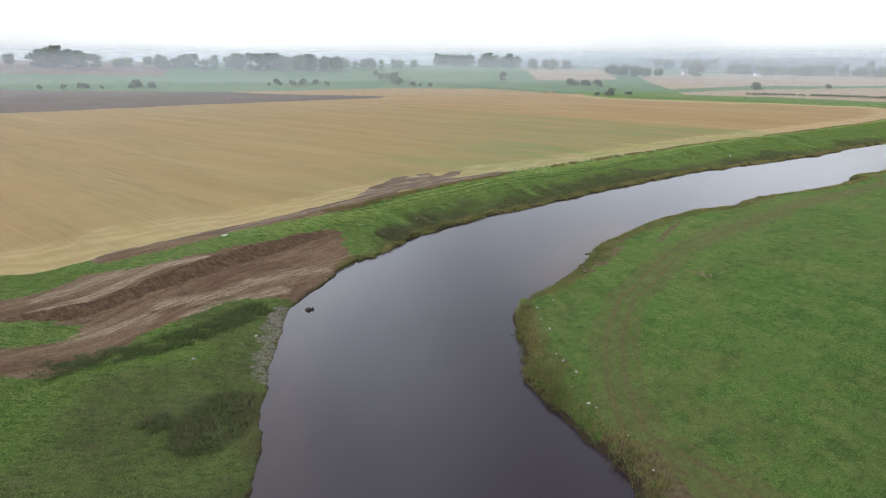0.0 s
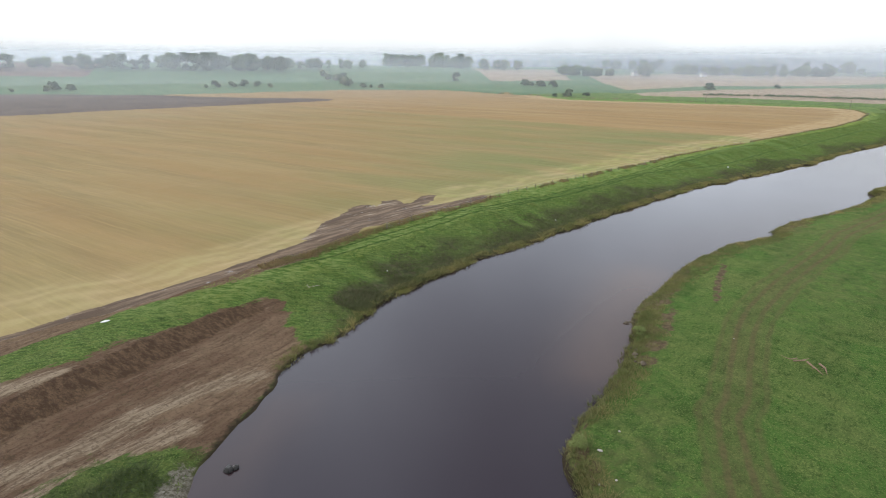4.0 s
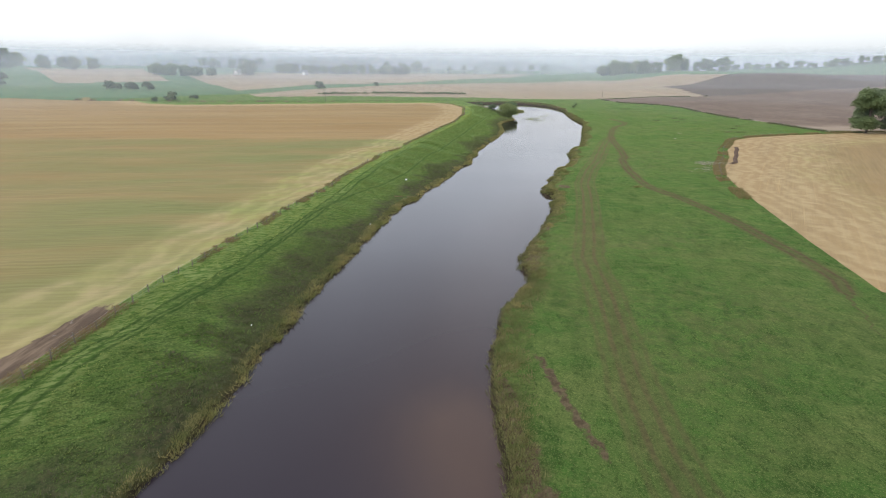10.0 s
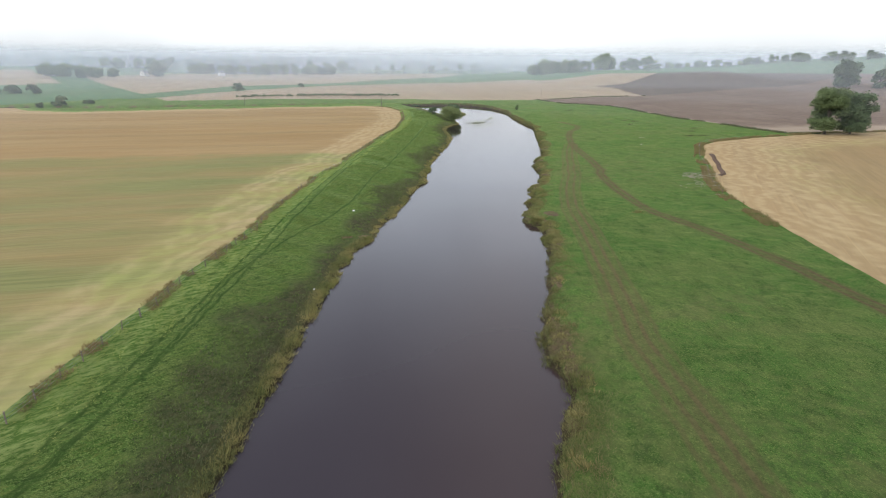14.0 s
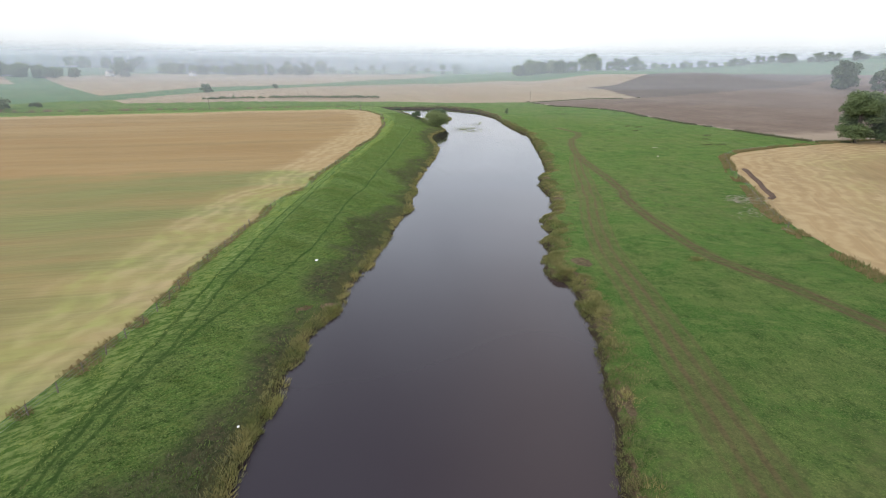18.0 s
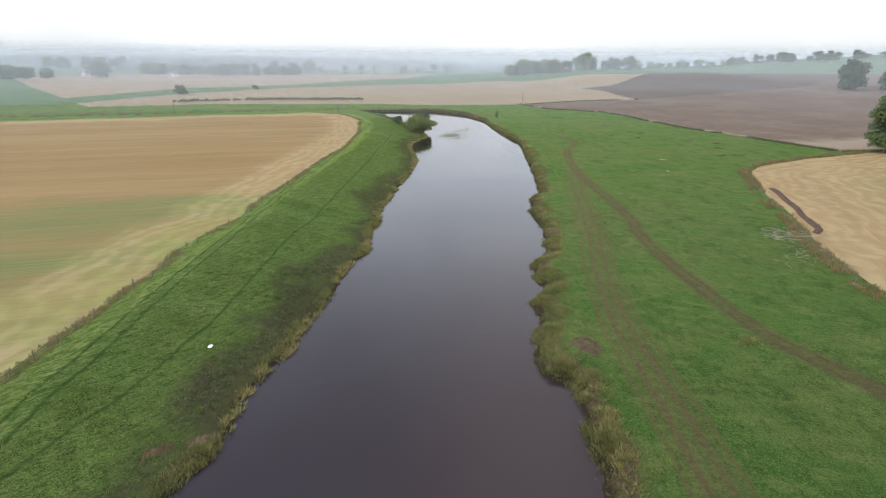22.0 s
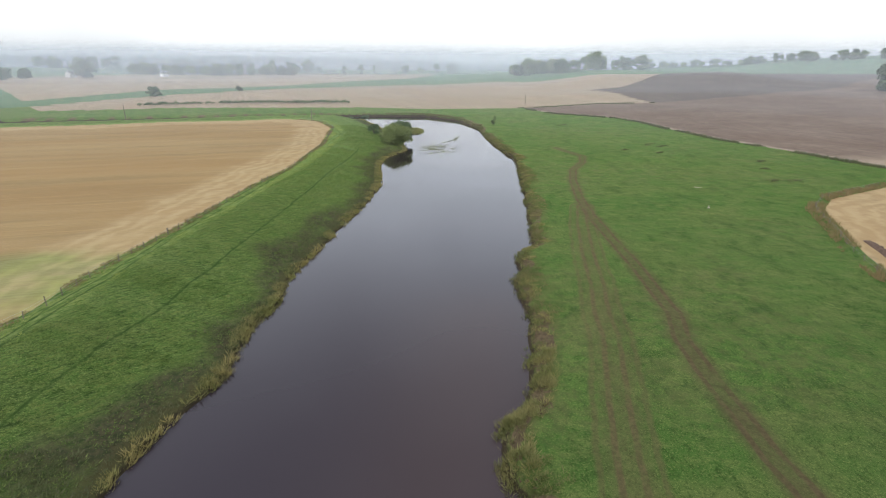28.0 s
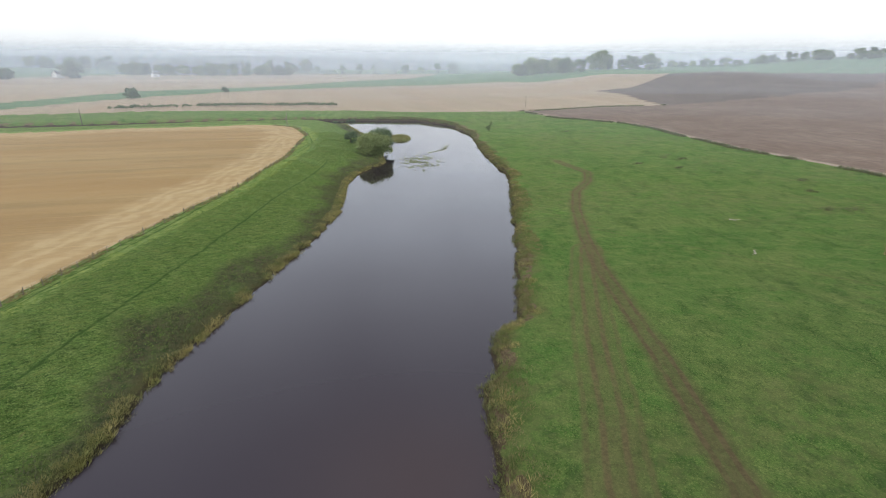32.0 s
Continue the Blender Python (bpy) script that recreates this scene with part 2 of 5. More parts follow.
def make_pasture():
    g = Graph("pasture_grass", 0.9, 0.06)
    a, b, dry = (0.074, 0.158, 0.031), (0.104, 0.202, 0.041), (0.166, 0.202, 0.062)
    c = g.mix(g.span(g.noise(0.022, 4, 0.55), 0.36, 0.64), a, b)
    c = g.mix(g.span(g.noise(0.09, 5, 0.62, (1, 1.7, 1), 40, 0.8), 0.44, 0.66, 0, 0.75), c, dry)
    c = g.mix(g.span(g.noise(0.28, 5, 0.7, (2.2, 1, 1), 42), 0.48, 0.64, 0, 0.75), c, tuple(v * 0.66 for v in a))
    c = g.mix(g.span(g.noise(0.55, 6, 0.75, (1, 1.9, 1), 30), 0.49, 0.64, 0, 0.6), c, tuple(v * 1.25 for v in dry))
    c = g.mix(g.span(g.noise(1.3, 6, 0.8, (1.9, 1, 1), 50), 0.52, 0.61, 0, 0.6), c, tuple(v * 0.48 for v in a))
    c = g.mix(g.span(g.noise(3.6, 5, 0.85), 0.50, 0.58, 0, 0.5), c, tuple(v * 0.42 for v in a))
    c = g.mix(g.span(g.noise(5.5, 4, 0.85), 0.53, 0.60, 0, 0.55), c, tuple(v * 1.6 for v in dry))
    rank = g.span(g.noise(0.022, 3, 0.5), 0.46, 0.58)
    c = g.mix(g.math("MULTIPLY", rank, g.span(g.noise(0.8, 6, 0.8), 0.48, 0.60, 0, 0.65)), c, (0.066, 0.106, 0.032))
    c = g.mix(g.math("MULTIPLY", rank, g.span(g.noise(0.3, 4, 0.7), 0.44, 0.62, 0, 0.4)), c, (0.180, 0.178, 0.070))
    rough = g.math("MULTIPLY", g.attr("margin"), g.span(g.noise(0.6, 4, 0.6), 0.3, 0.6, 0.2, 0.9))
    c = g.mix(rough, c, g.mix(g.span(g.noise(1.6, 5, 0.8), 0.42, 0.58), (0.088, 0.084, 0.036), (0.190, 0.172, 0.072)))
    fray = g.span(g.noise(0.5, 6, 0.75, (3, 1, 1), 42), 0.34, 0.54, 0.6, 1.0)
    near = g.math("MAXIMUM", g.lane("lane_near", 0.9, 0.6, 0.48, 3.0, 0.06), g.math("MULTIPLY", g.lane("lane_near", 2.4, 0.5, 0.0, 2.0, 0.15), 0.6))
    near = g.math("MULTIPLY", g.math("MULTIPLY", near, fray), g.attr("worn"))
    c = g.mix(near, c, g.mix(g.span(g.noise(1.8, 4, 0.7), 0.4, 0.6), (0.172, 0.142, 0.066), (0.126, 0.108, 0.050)))
    far = g.math("MULTIPLY", g.lane("lane_far", 0.8, 0.62, 0.66, 2.2, 0.06), fray)
    c = g.mix(far, c, g.mix(g.span(g.noise(1.5, 4, 0.7), 0.4, 0.6), (0.156, 0.124, 0.062), (0.112, 0.090, 0.045)))
    soil = g.math("ADD", g.attr("earth"), g.span(g.noise(0.9, 4, 0.7), 0.2, 0.8, -0.3, 0.3))
    soil = g.math("MAXIMUM", soil, g.math("MULTIPLY", g.attr("scarp"), g.span(g.noise(0.45, 5, 0.7), 0.40, 0.50)))
    c = g.mix(g.span(soil, 0.4, 0.6), c, g.mix(g.span(g.noise(1.6, 5, 0.75), 0.4, 0.6), (0.190, 0.142, 0.086), (0.108, 0.080, 0.048)))
    # dark line at the water: the undercut's shade painted in as mud colour
    c = g.mix(g.span(g.math("ADD", g.attr("wet"), g.span(g.noise(1.2, 3), 0.3, 0.7, -0.3, 0.3)), 0.15, 0.5, 1, 0), c, (0.062, 0.048, 0.031))
    return g.colour(c).bump(g.noise(1.6, 6, 0.85), 1.0, 0.8).mat


def make_bank():
    g = Graph("bank_grass", 0.9, 0.06)
    c = grass_colour(g, (0.098, 0.190, 0.036), (0.130, 0.232, 0.050), (0.196, 0.250, 0.078))
    tuss = g.noise(0.75, 4, 0.65, (3.2, 0.8, 1), 42)
    stroke = g.noise(1.5, 5, 0.8, (2.4, 0.7, 1), 10)
    c = g.mix(g.span(stroke, 0.52, 0.62, 0, 0.7), c, (0.215, 0.262, 0.070))
    c = g.mix(g.span(stroke, 0.46, 0.38, 0, 0.6), c, (0.034, 0.066, 0.018))
    mown = g.math("MULTIPLY", g.attr("mown"), g.span(tuss, 0.36, 0.6, 0.25, 1.0))
    c = g.mix(mown, c, g.mix(g.span(stroke, 0.45, 0.56), (0.112, 0.205, 0.040), (0.320, 0.395, 0.130)))
    weeds = g.math("MULTIPLY", g.attr("weeds"), g.span(g.noise(0.16, 5, 0.65), 0.34, 0.56, 0.45, 1.0))
    c = g.mix(weeds, c, g.mix(g.span(g.noise(1.4, 5, 0.7), 0.4, 0.62), (0.058, 0.070, 0.032), (0.125, 0.112, 0.062)))
    c = g.mix(g.math("MULTIPLY", g.attr("margin"), g.span(g.noise(0.7, 4), 0.3, 0.6, 0.1, 1)), c, (0.112, 0.106, 0.046))
    path = g.math("MAXIMUM", g.lane("bank_path", 0.0, 0.26, 0.15, 0.6, 0.15), g.lane("bank_lane", 0.85, 0.30, 0.08, 1.4, 0.15))
    c = g.mix(g.math("MULTIPLY", path, g.span(g.noise(0.7, 4, 0.6), 0.3, 0.6, 0.4, 0.9)), c, (0.056, 0.108, 0.024))
    c = g.mix(g.span(g.math("ADD", g.attr("earth"), g.span(g.noise(0.5, 7, 0.75, (2.5, 0.8, 1), 55), 0.25, 0.75, -0.6, 0.6)), 0.42, 0.58), c, earth_colour(g))
    stones = g.span(g.math("ADD", g.attr("gravel"), g.span(g.noise(0.6, 6, 0.75), 0.25, 0.75, -1.0, 0.5)), 0.3, 0.55)
    c = g.mix(stones, c, g.mix(g.span(g.noise(3.2, 5, 0.8), 0.42, 0.58), (0.31, 0.285, 0.235), (0.125, 0.115, 0.075)))
    # the undercut's shade painted along the water's edge, weaker on gravel
    c = g.mix(g.math("MULTIPLY", g.span(g.math("ADD", g.attr("wet"), g.span(g.noise(1.2, 3), 0.3, 0.7, -0.25, 0.25)), 0.1, 0.45, 1, 0), g.span(g.attr("gravel"), 0.2, 0.7, 1.0, 0.35)), c, (0.058, 0.046, 0.030))
    return g.colour(c).bump(g.math("ADD", g.noise(1.6, 6, 0.85), stroke), 1.0, 0.9).mat


def make_stubble(name, straw, olive, turn):
    g = Graph(name, 0.9, 0.2)
    c = stubble_colour(g, straw, olive, turn)
    lines = g.math("SINE", g.math("MULTIPLY", g.math("ADD", g.attr("edge"), g.span(g.noise(0.05, 3, 0.6), 0.3, 0.7, -3.0, 3.0)), 1.7))
    lines = g.span(g.math("ADD", lines, g.span(g.noise(0.25, 4, 0.6), 0.3, 0.7, -1.8, 1.8)), -1.0, 1.8, 0.38, 1.0)
    head = g.math("MULTIPLY", g.attr("headland"), lines)
    pale = g.mix(g.math("MULTIPLY", g.attr("flush"), g.span(g.noise(0.12, 4), 0.35, 0.6)), (0.40, 0.305, 0.165), (0.275, 0.282, 0.088))
    c = g.mix(g.math("MULTIPLY", head, 0.6), c, pale)
    wet = g.span(g.math("ADD", g.attr("earth"), g.span(g.noise(0.45, 5, 0.7), 0.2, 0.8, -0.4, 0.4)), 0.42, 0.58)
    mud = g.mix(g.span(g.noise(0.5, 5, 0.7, (5, 0.8, 1), 50), 0.44, 0.6), (0.076, 0.050, 0.032), (0.160, 0.112, 0.074))
    mud = g.mix(g.span(g.noise(0.35, 4, 0.65, (4, 0.6, 1), 44), 0.57, 0.66), mud, (0.27, 0.22, 0.165))
    c = g.mix(wet, c, mud)
    pud = g.math("MULTIPLY", wet, g.span(g.noise(0.55, 3), 0.64, 0.68))
    g.rough(g.span(pud, 0, 1, 0.9, 0.22))
    return g.colour(c).bump(g.noise(3.0, 4, 0.7, (5, 0.7, 1), turn), 0.6, 0.14).mat


def make_plough(name, a, b, turn):
    g = Graph(name, 0.95, 0.15)
    c = g.mix(g.span(g.noise(0.03, 4, 0.6), 0.35, 0.65), a, b)
    c = g.mix(g.span(g.noise(0.35, 6, 0.75, (2, 0.9, 1), turn), 0.42, 0.62, 0, 0.55), c, tuple(v * 0.55 for v in a))
    c = g.mix(g.span(g.noise(0.8, 3, 0.6, (8, 0.7, 1), turn), 0.4, 0.65, 0, 0.4), c, tuple(v * 0.7 for v in a))
    c = g.mix(g.math("MULTIPLY", g.attr("headland"), 0.75), c, (0.30, 0.235, 0.17))
    return g.colour(c).bump(g.noise(1.2, 5, 0.7, (4, 0.8, 1), turn), 0.6, 0.2).mat


def make_far_grass():
    g = Graph("distant_grass", 0.9, 0.2)
    c = g.mix(g.span(g.noise(0.006, 3), 0.35, 0.65), (0.060, 0.128, 0.046), (0.090, 0.148, 0.066))
    c = g.mix(g.span(g.noise(0.05, 5, 0.65), 0.42, 0.7, 0, 0.5), c, (0.055, 0.085, 0.035))
    return g.colour(c).bump(g.noise(0.8, 4, 0.7), 0.5, 0.3).mat


def make_water():
    g = Graph("river_water", 0.03, 0.5)
    g.b.inputs["IOR"].default_value = 1.33
    g.b.inputs["Specular Tint"].default_value = (0.87, 0.94, 1.0, 1)
    c = g.mix(g.attr("shoal"), (0.0200, 0.0135, 0.0195), (0.064, 0.039, 0.031))
    g.rough(g.span(g.noise(0.02, 3, 0.5), 0.4, 0.65, 0.02, 0.09))
    h = g.math("ADD", g.noise(0.55, 3, 0.5), g.math("MULTIPLY", g.noise(0.05, 2), 3.0))
    return g.colour(c).bump(h, 0.06, 0.1).mat


def make_blades(name, a, b, c2, rough=0.7):
    g = Graph(name, rough, 0.25)
    c = g.mix(g.island(), a, b)
    c = g.mix(g.span(g.noise(0.25, 4), 0.42, 0.65, 0, 0.8), c, c2)
    return g.leafy(c, 0.4).mat


def make_leaf(name, a, b):
    g = Graph(name, 0.6, 0.3)
    c = g.mix(g.island(), a, b)
    c = g.mix(g.math("MULTIPLY", g.rnd(), 0.4), c, tuple(v * 0.65 for v in a))
    return g.leafy(c, 0.3).mat


def make_plain(name, a, b, scale=6.0, rough=0.8, strength=0.4, distance=0.03):
    g = Graph(name, rough, 0.3)
    c = g.mix(g.span(g.noise(scale, 5, 0.65), 0.35, 0.65), a, b)
    c = g.mix(g.math("MULTIPLY", g.rnd(), 0.35), c, tuple(v * 0.65 for v in a))
    return g.colour(c).bump(g.noise(scale * 3, 4, 0.7), strength, distance).mat


M_PASTURE, M_BANK, M_FARGRASS, M_WATER = make_pasture(), make_bank(), make_far_grass(), make_water()
M_STUBBLE = make_stubble("stubble_straw", (0.272, 0.186, 0.082), (0.172, 0.172, 0.060), -32)
M_STUBBLE_R = make_stubble("stubble_straw_pale", (0.258, 0.174, 0.082), (0.235, 0.172, 0.078), 20)
M_PLOUGH = make_plough("ploughed_soil", (0.140, 0.096, 0.070), (0.185, 0.134, 0.100), 60)
M_PLOUGH_D = make_plough("dark_ploughed_soil", (0.098, 0.074, 0.058), (0.128, 0.098, 0.078), 20)
M_BEIGE = make_stubble("far_stubble", (0.32, 0.243, 0.172), (0.26, 0.215, 0.135), 65)
M_WEED = make_blades("bank_weeds", (0.085, 0.105, 0.048), (0.175, 0.160, 0.088), (0.105, 0.130, 0.050))
M_REED = make_blades("reeds", (0.19, 0.185, 0.070), (0.33, 0.295, 0.125), (0.15, 0.175, 0.056))
M_TUFT = make_blades("grass_tufts", (0.072, 0.136, 0.026), (0.190, 0.268, 0.066), (0.205, 0.240, 0.074))
M_DRY = make_blades("dry_stalks", (0.20, 0.145, 0.070), (0.33, 0.25, 0.125), (0.16, 0.165, 0.062))
M_LEAF_A = make_leaf("leaves_green", (0.120, 0.165, 0.068), (0.19, 0.24, 0.10))
M_LEAF_B = make_leaf("leaves_dark", (0.070, 0.110, 0.045), (0.120, 0.165, 0.070))
M_LEAF_C = make_leaf("leaves_willow", (0.115, 0.165, 0.050), (0.18, 0.23, 0.08))
M_BARK = make_plain("bark", (0.085, 0.065, 0.05), (0.16, 0.13, 0.10), 4)
M_POST = make_plain("weathered_post", (0.13, 0.105, 0.08), (0.24, 0.205, 0.165), 8)
M_DRIFT = make_plain("bleached_wood", (0.30, 0.26, 0.20), (0.48, 0.43, 0.34), 7)
M_DRIFT_B = make_plain("brown_wood", (0.20, 0.13, 0.085), (0.32, 0.23, 0.15), 7)
M_STONE = make_plain("pale_stone", (0.28, 0.26, 0.22), (0.46, 0.43, 0.38), 5)
M_DARKSTONE = make_plain("wet_dark_stone", (0.016, 0.015, 0.014), (0.035, 0.032, 0.03), 5, 0.4)
M_WHITE = make_plain("white_plastic", (0.78, 0.78, 0.76), (0.86, 0.86, 0.84), 3, 0.45, 0.1)
M_SPOIL = make_plain("dark_spoil", (0.080, 0.050, 0.036), (0.160, 0.108, 0.078), 1.6, 0.95, 0.8, 0.2)
M_CLOD = make_plain("earth_clods", (0.062, 0.047, 0.034), (0.12, 0.095, 0.065), 2.5, 0.95)
M_HOUSE = make_plain("limewashed_wall", (0.72, 0.70, 0.66), (0.80, 0.78, 0.74), 1)
M_SLATE = make_plain("slate_roof", (0.10, 0.10, 0.11), (0.16, 0.155, 0.16), 2)
M_METAL = make_plain("galvanised_wire", (0.32, 0.33, 0.34), (0.42, 0.43, 0.44), 4, 0.5)
M_LEAF_P = make_leaf("leaves_pale_willow", (0.16, 0.205, 0.060), (0.25, 0.29, 0.10))
M_MOWN = make_blades("mown_grass", (0.27, 0.33, 0.080), (0.42, 0.46, 0.145), (0.19, 0.275, 0.058))
M_LILY = make_blades("water_weed", (0.17, 0.20, 0.09), (0.32, 0.33, 0.17), (0.24, 0.26, 0.12))


def make_haze_veil(amount, low_edge, top):
    """Veil standing in for mist: scatters the sky's light, lets the rest through."""
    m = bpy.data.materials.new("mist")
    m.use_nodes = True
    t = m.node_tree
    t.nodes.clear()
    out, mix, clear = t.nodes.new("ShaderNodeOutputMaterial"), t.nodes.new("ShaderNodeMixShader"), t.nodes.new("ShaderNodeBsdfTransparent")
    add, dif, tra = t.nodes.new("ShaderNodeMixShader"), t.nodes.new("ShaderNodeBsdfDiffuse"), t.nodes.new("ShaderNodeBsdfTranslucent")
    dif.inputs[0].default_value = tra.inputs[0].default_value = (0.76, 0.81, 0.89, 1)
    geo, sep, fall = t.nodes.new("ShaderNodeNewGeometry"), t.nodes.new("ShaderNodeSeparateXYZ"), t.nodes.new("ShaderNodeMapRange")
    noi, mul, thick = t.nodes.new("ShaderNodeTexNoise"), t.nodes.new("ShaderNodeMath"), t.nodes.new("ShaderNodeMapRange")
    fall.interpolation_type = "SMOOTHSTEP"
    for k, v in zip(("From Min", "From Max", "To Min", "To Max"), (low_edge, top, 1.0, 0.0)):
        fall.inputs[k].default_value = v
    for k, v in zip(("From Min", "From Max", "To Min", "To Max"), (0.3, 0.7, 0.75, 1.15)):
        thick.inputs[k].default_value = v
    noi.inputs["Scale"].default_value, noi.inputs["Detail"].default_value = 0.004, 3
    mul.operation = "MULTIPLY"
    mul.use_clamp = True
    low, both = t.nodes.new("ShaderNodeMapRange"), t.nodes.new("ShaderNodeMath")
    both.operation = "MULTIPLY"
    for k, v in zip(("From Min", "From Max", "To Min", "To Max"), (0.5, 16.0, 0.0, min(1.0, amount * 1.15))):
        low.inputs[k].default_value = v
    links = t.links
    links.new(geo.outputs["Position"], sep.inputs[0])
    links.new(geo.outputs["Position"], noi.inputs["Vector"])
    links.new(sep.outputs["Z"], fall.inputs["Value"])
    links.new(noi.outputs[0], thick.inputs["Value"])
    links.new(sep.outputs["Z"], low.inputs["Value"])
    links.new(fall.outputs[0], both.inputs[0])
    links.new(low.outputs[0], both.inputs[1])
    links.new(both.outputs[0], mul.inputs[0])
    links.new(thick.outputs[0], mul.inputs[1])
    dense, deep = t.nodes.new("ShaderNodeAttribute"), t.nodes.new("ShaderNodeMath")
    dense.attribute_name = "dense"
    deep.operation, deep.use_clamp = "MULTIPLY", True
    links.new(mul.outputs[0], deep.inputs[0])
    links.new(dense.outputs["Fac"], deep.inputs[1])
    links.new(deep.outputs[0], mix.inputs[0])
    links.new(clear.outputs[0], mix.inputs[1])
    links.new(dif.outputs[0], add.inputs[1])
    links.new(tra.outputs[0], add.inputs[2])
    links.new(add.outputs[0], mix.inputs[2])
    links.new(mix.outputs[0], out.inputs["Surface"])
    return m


# ---- plan of the valley, in metres: water at z = 0 ----
WATER_L = [(-12, -60), (-14, 0), (-18, 33), (-19.2, 37), (-20.2, 40.8), (-21.3, 43.4), (-22.5, 46.9), (-24.2, 51.9), (-25.4, 56.9), (-26.3, 61.6), (-27.1, 65), (-27.5, 67.6), (-26.9, 71.6), (-26.1, 75), (-25.3, 78.8), (-25, 82.6), (-23.5, 87), (-21.3, 89.1), (-19.6, 92.6), (-18.6, 94.9), (-16.2, 100.5), (-14.7, 102.6), (-14, 104.5), (-11.8, 106.8), (-10.6, 108.9), (-7.6, 112.1), (-4.2, 115.9), (-1.5, 119.5), (1.5, 122.4), (5.5, 125.5), (8.3, 128.1), (12.3, 132), (13.7, 134.1), (16.5, 136.3), (18.4, 138.4), (20.8, 140.5), (23.4, 143.6), (27.2, 147.3), (30.1, 150.2), (34.1, 153.9), (38.8, 158.2), (42.4, 161.2), (44.4, 163.6), (49.1, 167.5)]
WATER_L += [(51.3, 169.7), (53.8, 172.1), (57.7, 174.8), (61.3, 178.8), (63.9, 180.2), (67.3, 183.8), (70.6, 185.5), (74.2, 186.9), (78.2, 190.2), (80.7, 192.9), (85, 195.3), (87.8, 196.6), (90.6, 198.2), (93.1, 200.8), (98.5, 204), (102.4, 206.7), (108.4, 212.2), (111.3, 214.1), (116.9, 217), (120.6, 219.2), (124.4, 223.1), (128.3, 227.5), (130.1, 228.3), (135.1, 232), (140.2, 237.6), (148.8, 244.3), (156.9, 249.9), (168.2, 258.5), (180.6, 267.1), (198.3, 281.8), (209.5, 294.8), (218.9, 305.5), (229.8, 314.6), (248.4, 322.8), (257.4, 334.8), (269.4, 347.9), (284.3, 372.7), (299.2, 400.5), (312, 425.2), (304.2, 447), (269.2, 472.4), (209, 497.9), (121.5, 547.4), (20, 645), (-120, 740)]
WATER_R = [(34, -60), (24, 0), (12.2, 36), (11.4, 39.3), (9.2, 43.6), (8.4, 45.4), (6.7, 48), (5.5, 49.8), (4, 53), (4.1, 57.4), (3.3, 63.1), (3.4, 65.3), (3.8, 70.7), (6.1, 74.8), (10.9, 80.5), (13.7, 86.1), (17.1, 92.5), (17.7, 95.4), (20.8, 100.1), (24.6, 105.5), (28.5, 110.4), (31.3, 114.2), (35.2, 117.8), (42.1, 123.3), (45.2, 126.3), (50.2, 128.6), (55.9, 131.4), (58.4, 133.7), (59.4, 136.5), (62.8, 139.5), (64.8, 141.5), (68, 142.2), (69.2, 143.9), (74.8, 146.4), (80.4, 150.2), (87.1, 154.3), (91.1, 157.3), (95.2, 160.1), (98.7, 163.4), (103.4, 166.8), (105.7, 169.2), (105, 171.5)]
WATER_R += [(107.7, 174.9), (112.4, 177.5), (114.8, 178.3), (118.3, 180.9), (120.2, 183.3), (122.8, 183.6), (126.9, 184.4), (128.5, 187.5), (130, 189), (134.1, 191.8), (137.2, 191.2), (141.4, 193.6), (146.6, 197.2), (153.1, 201.6), (154.5, 202.9), (157.4, 205.7), (161, 208.9), (164.5, 212.1), (168.5, 213.6), (171.8, 216.5), (175.4, 218.9), (180, 218.6), (191, 226.9), (210, 240.8), (236.7, 261.1), (260.4, 279.4), (269.6, 290.8), (295.2, 318.7), (327.6, 350.2), (351.4, 384.5), (357.7, 418.1), (339.4, 440.8), (299.6, 475.8), (228.6, 517.4), (140.6, 571.2), (30, 680), (-110, 780)]
FIELD_EDGE = [(-160, 0), (-100, 42), (-69, 67), (-65.6, 68.2), (-62.2, 73.8), (-58.8, 79.7), (-51, 88), (-42.7, 93.2), (-34.6, 105), (-28.9, 111.8), (-26.3, 116.1), (-23, 121), (-18.7, 126.4), (-13.3, 133.1), (-6.4, 139.9), (3.4, 150.7), (8.5, 156.3), (15.2, 162.6), (24.5, 171.7), (31.1, 177), (36.2, 182.3), (42.5, 187.2), (51.2, 194.3), (56, 198.9), (61.8, 205.1), (69.5, 212.1), (80.7, 222.8), (84.5, 224.8), (91.6, 233.1), (100, 239.6)]
FIELD_EDGE += [(109.2, 244.3), (116.7, 252.6), (126.3, 260.8), (133.9, 266.3), (141.4, 272.3), (151.3, 280.5), (165, 291.8), (182.9, 304.3), (218.9, 338.5), (257, 382.8), (269.4, 410.7), (267.4, 427.4), (262, 438), (249, 443), (212, 461), (160, 485), (102.5, 511), (84, 534), (72, 625), (62, 655)]
STUBBLE_W = FIELD_EDGE + [(-123.2, 646.3), (-268.7, 535.5), (-103.1, 511.4), (-103.4, 490.4), (-231.7, 376.2), (-292.7, 304.9), (-420, 180), (-300, -60)]
PLOUGH_W = [(-103.4, 490.4), (-103.1, 511.4), (-268.7, 535.5), (-437.1, 460.2), (-640, 420), (-640, 180), (-420, 180), (-292.7, 304.9), (-231.7, 376.2)]
STUBBLE_E = [(110.4, 113.6), (131.5, 130.6), (155.4, 147.8), (171, 156.2), (190.9, 164), (207.2, 172.2), (224, 178), (235.9, 182.8), (249.2, 183.3), (274, 174.8), (312, 155.6), (343.4, 134.9), (385.2, 87.8), (300, 0), (90, 40), (88, 95)]
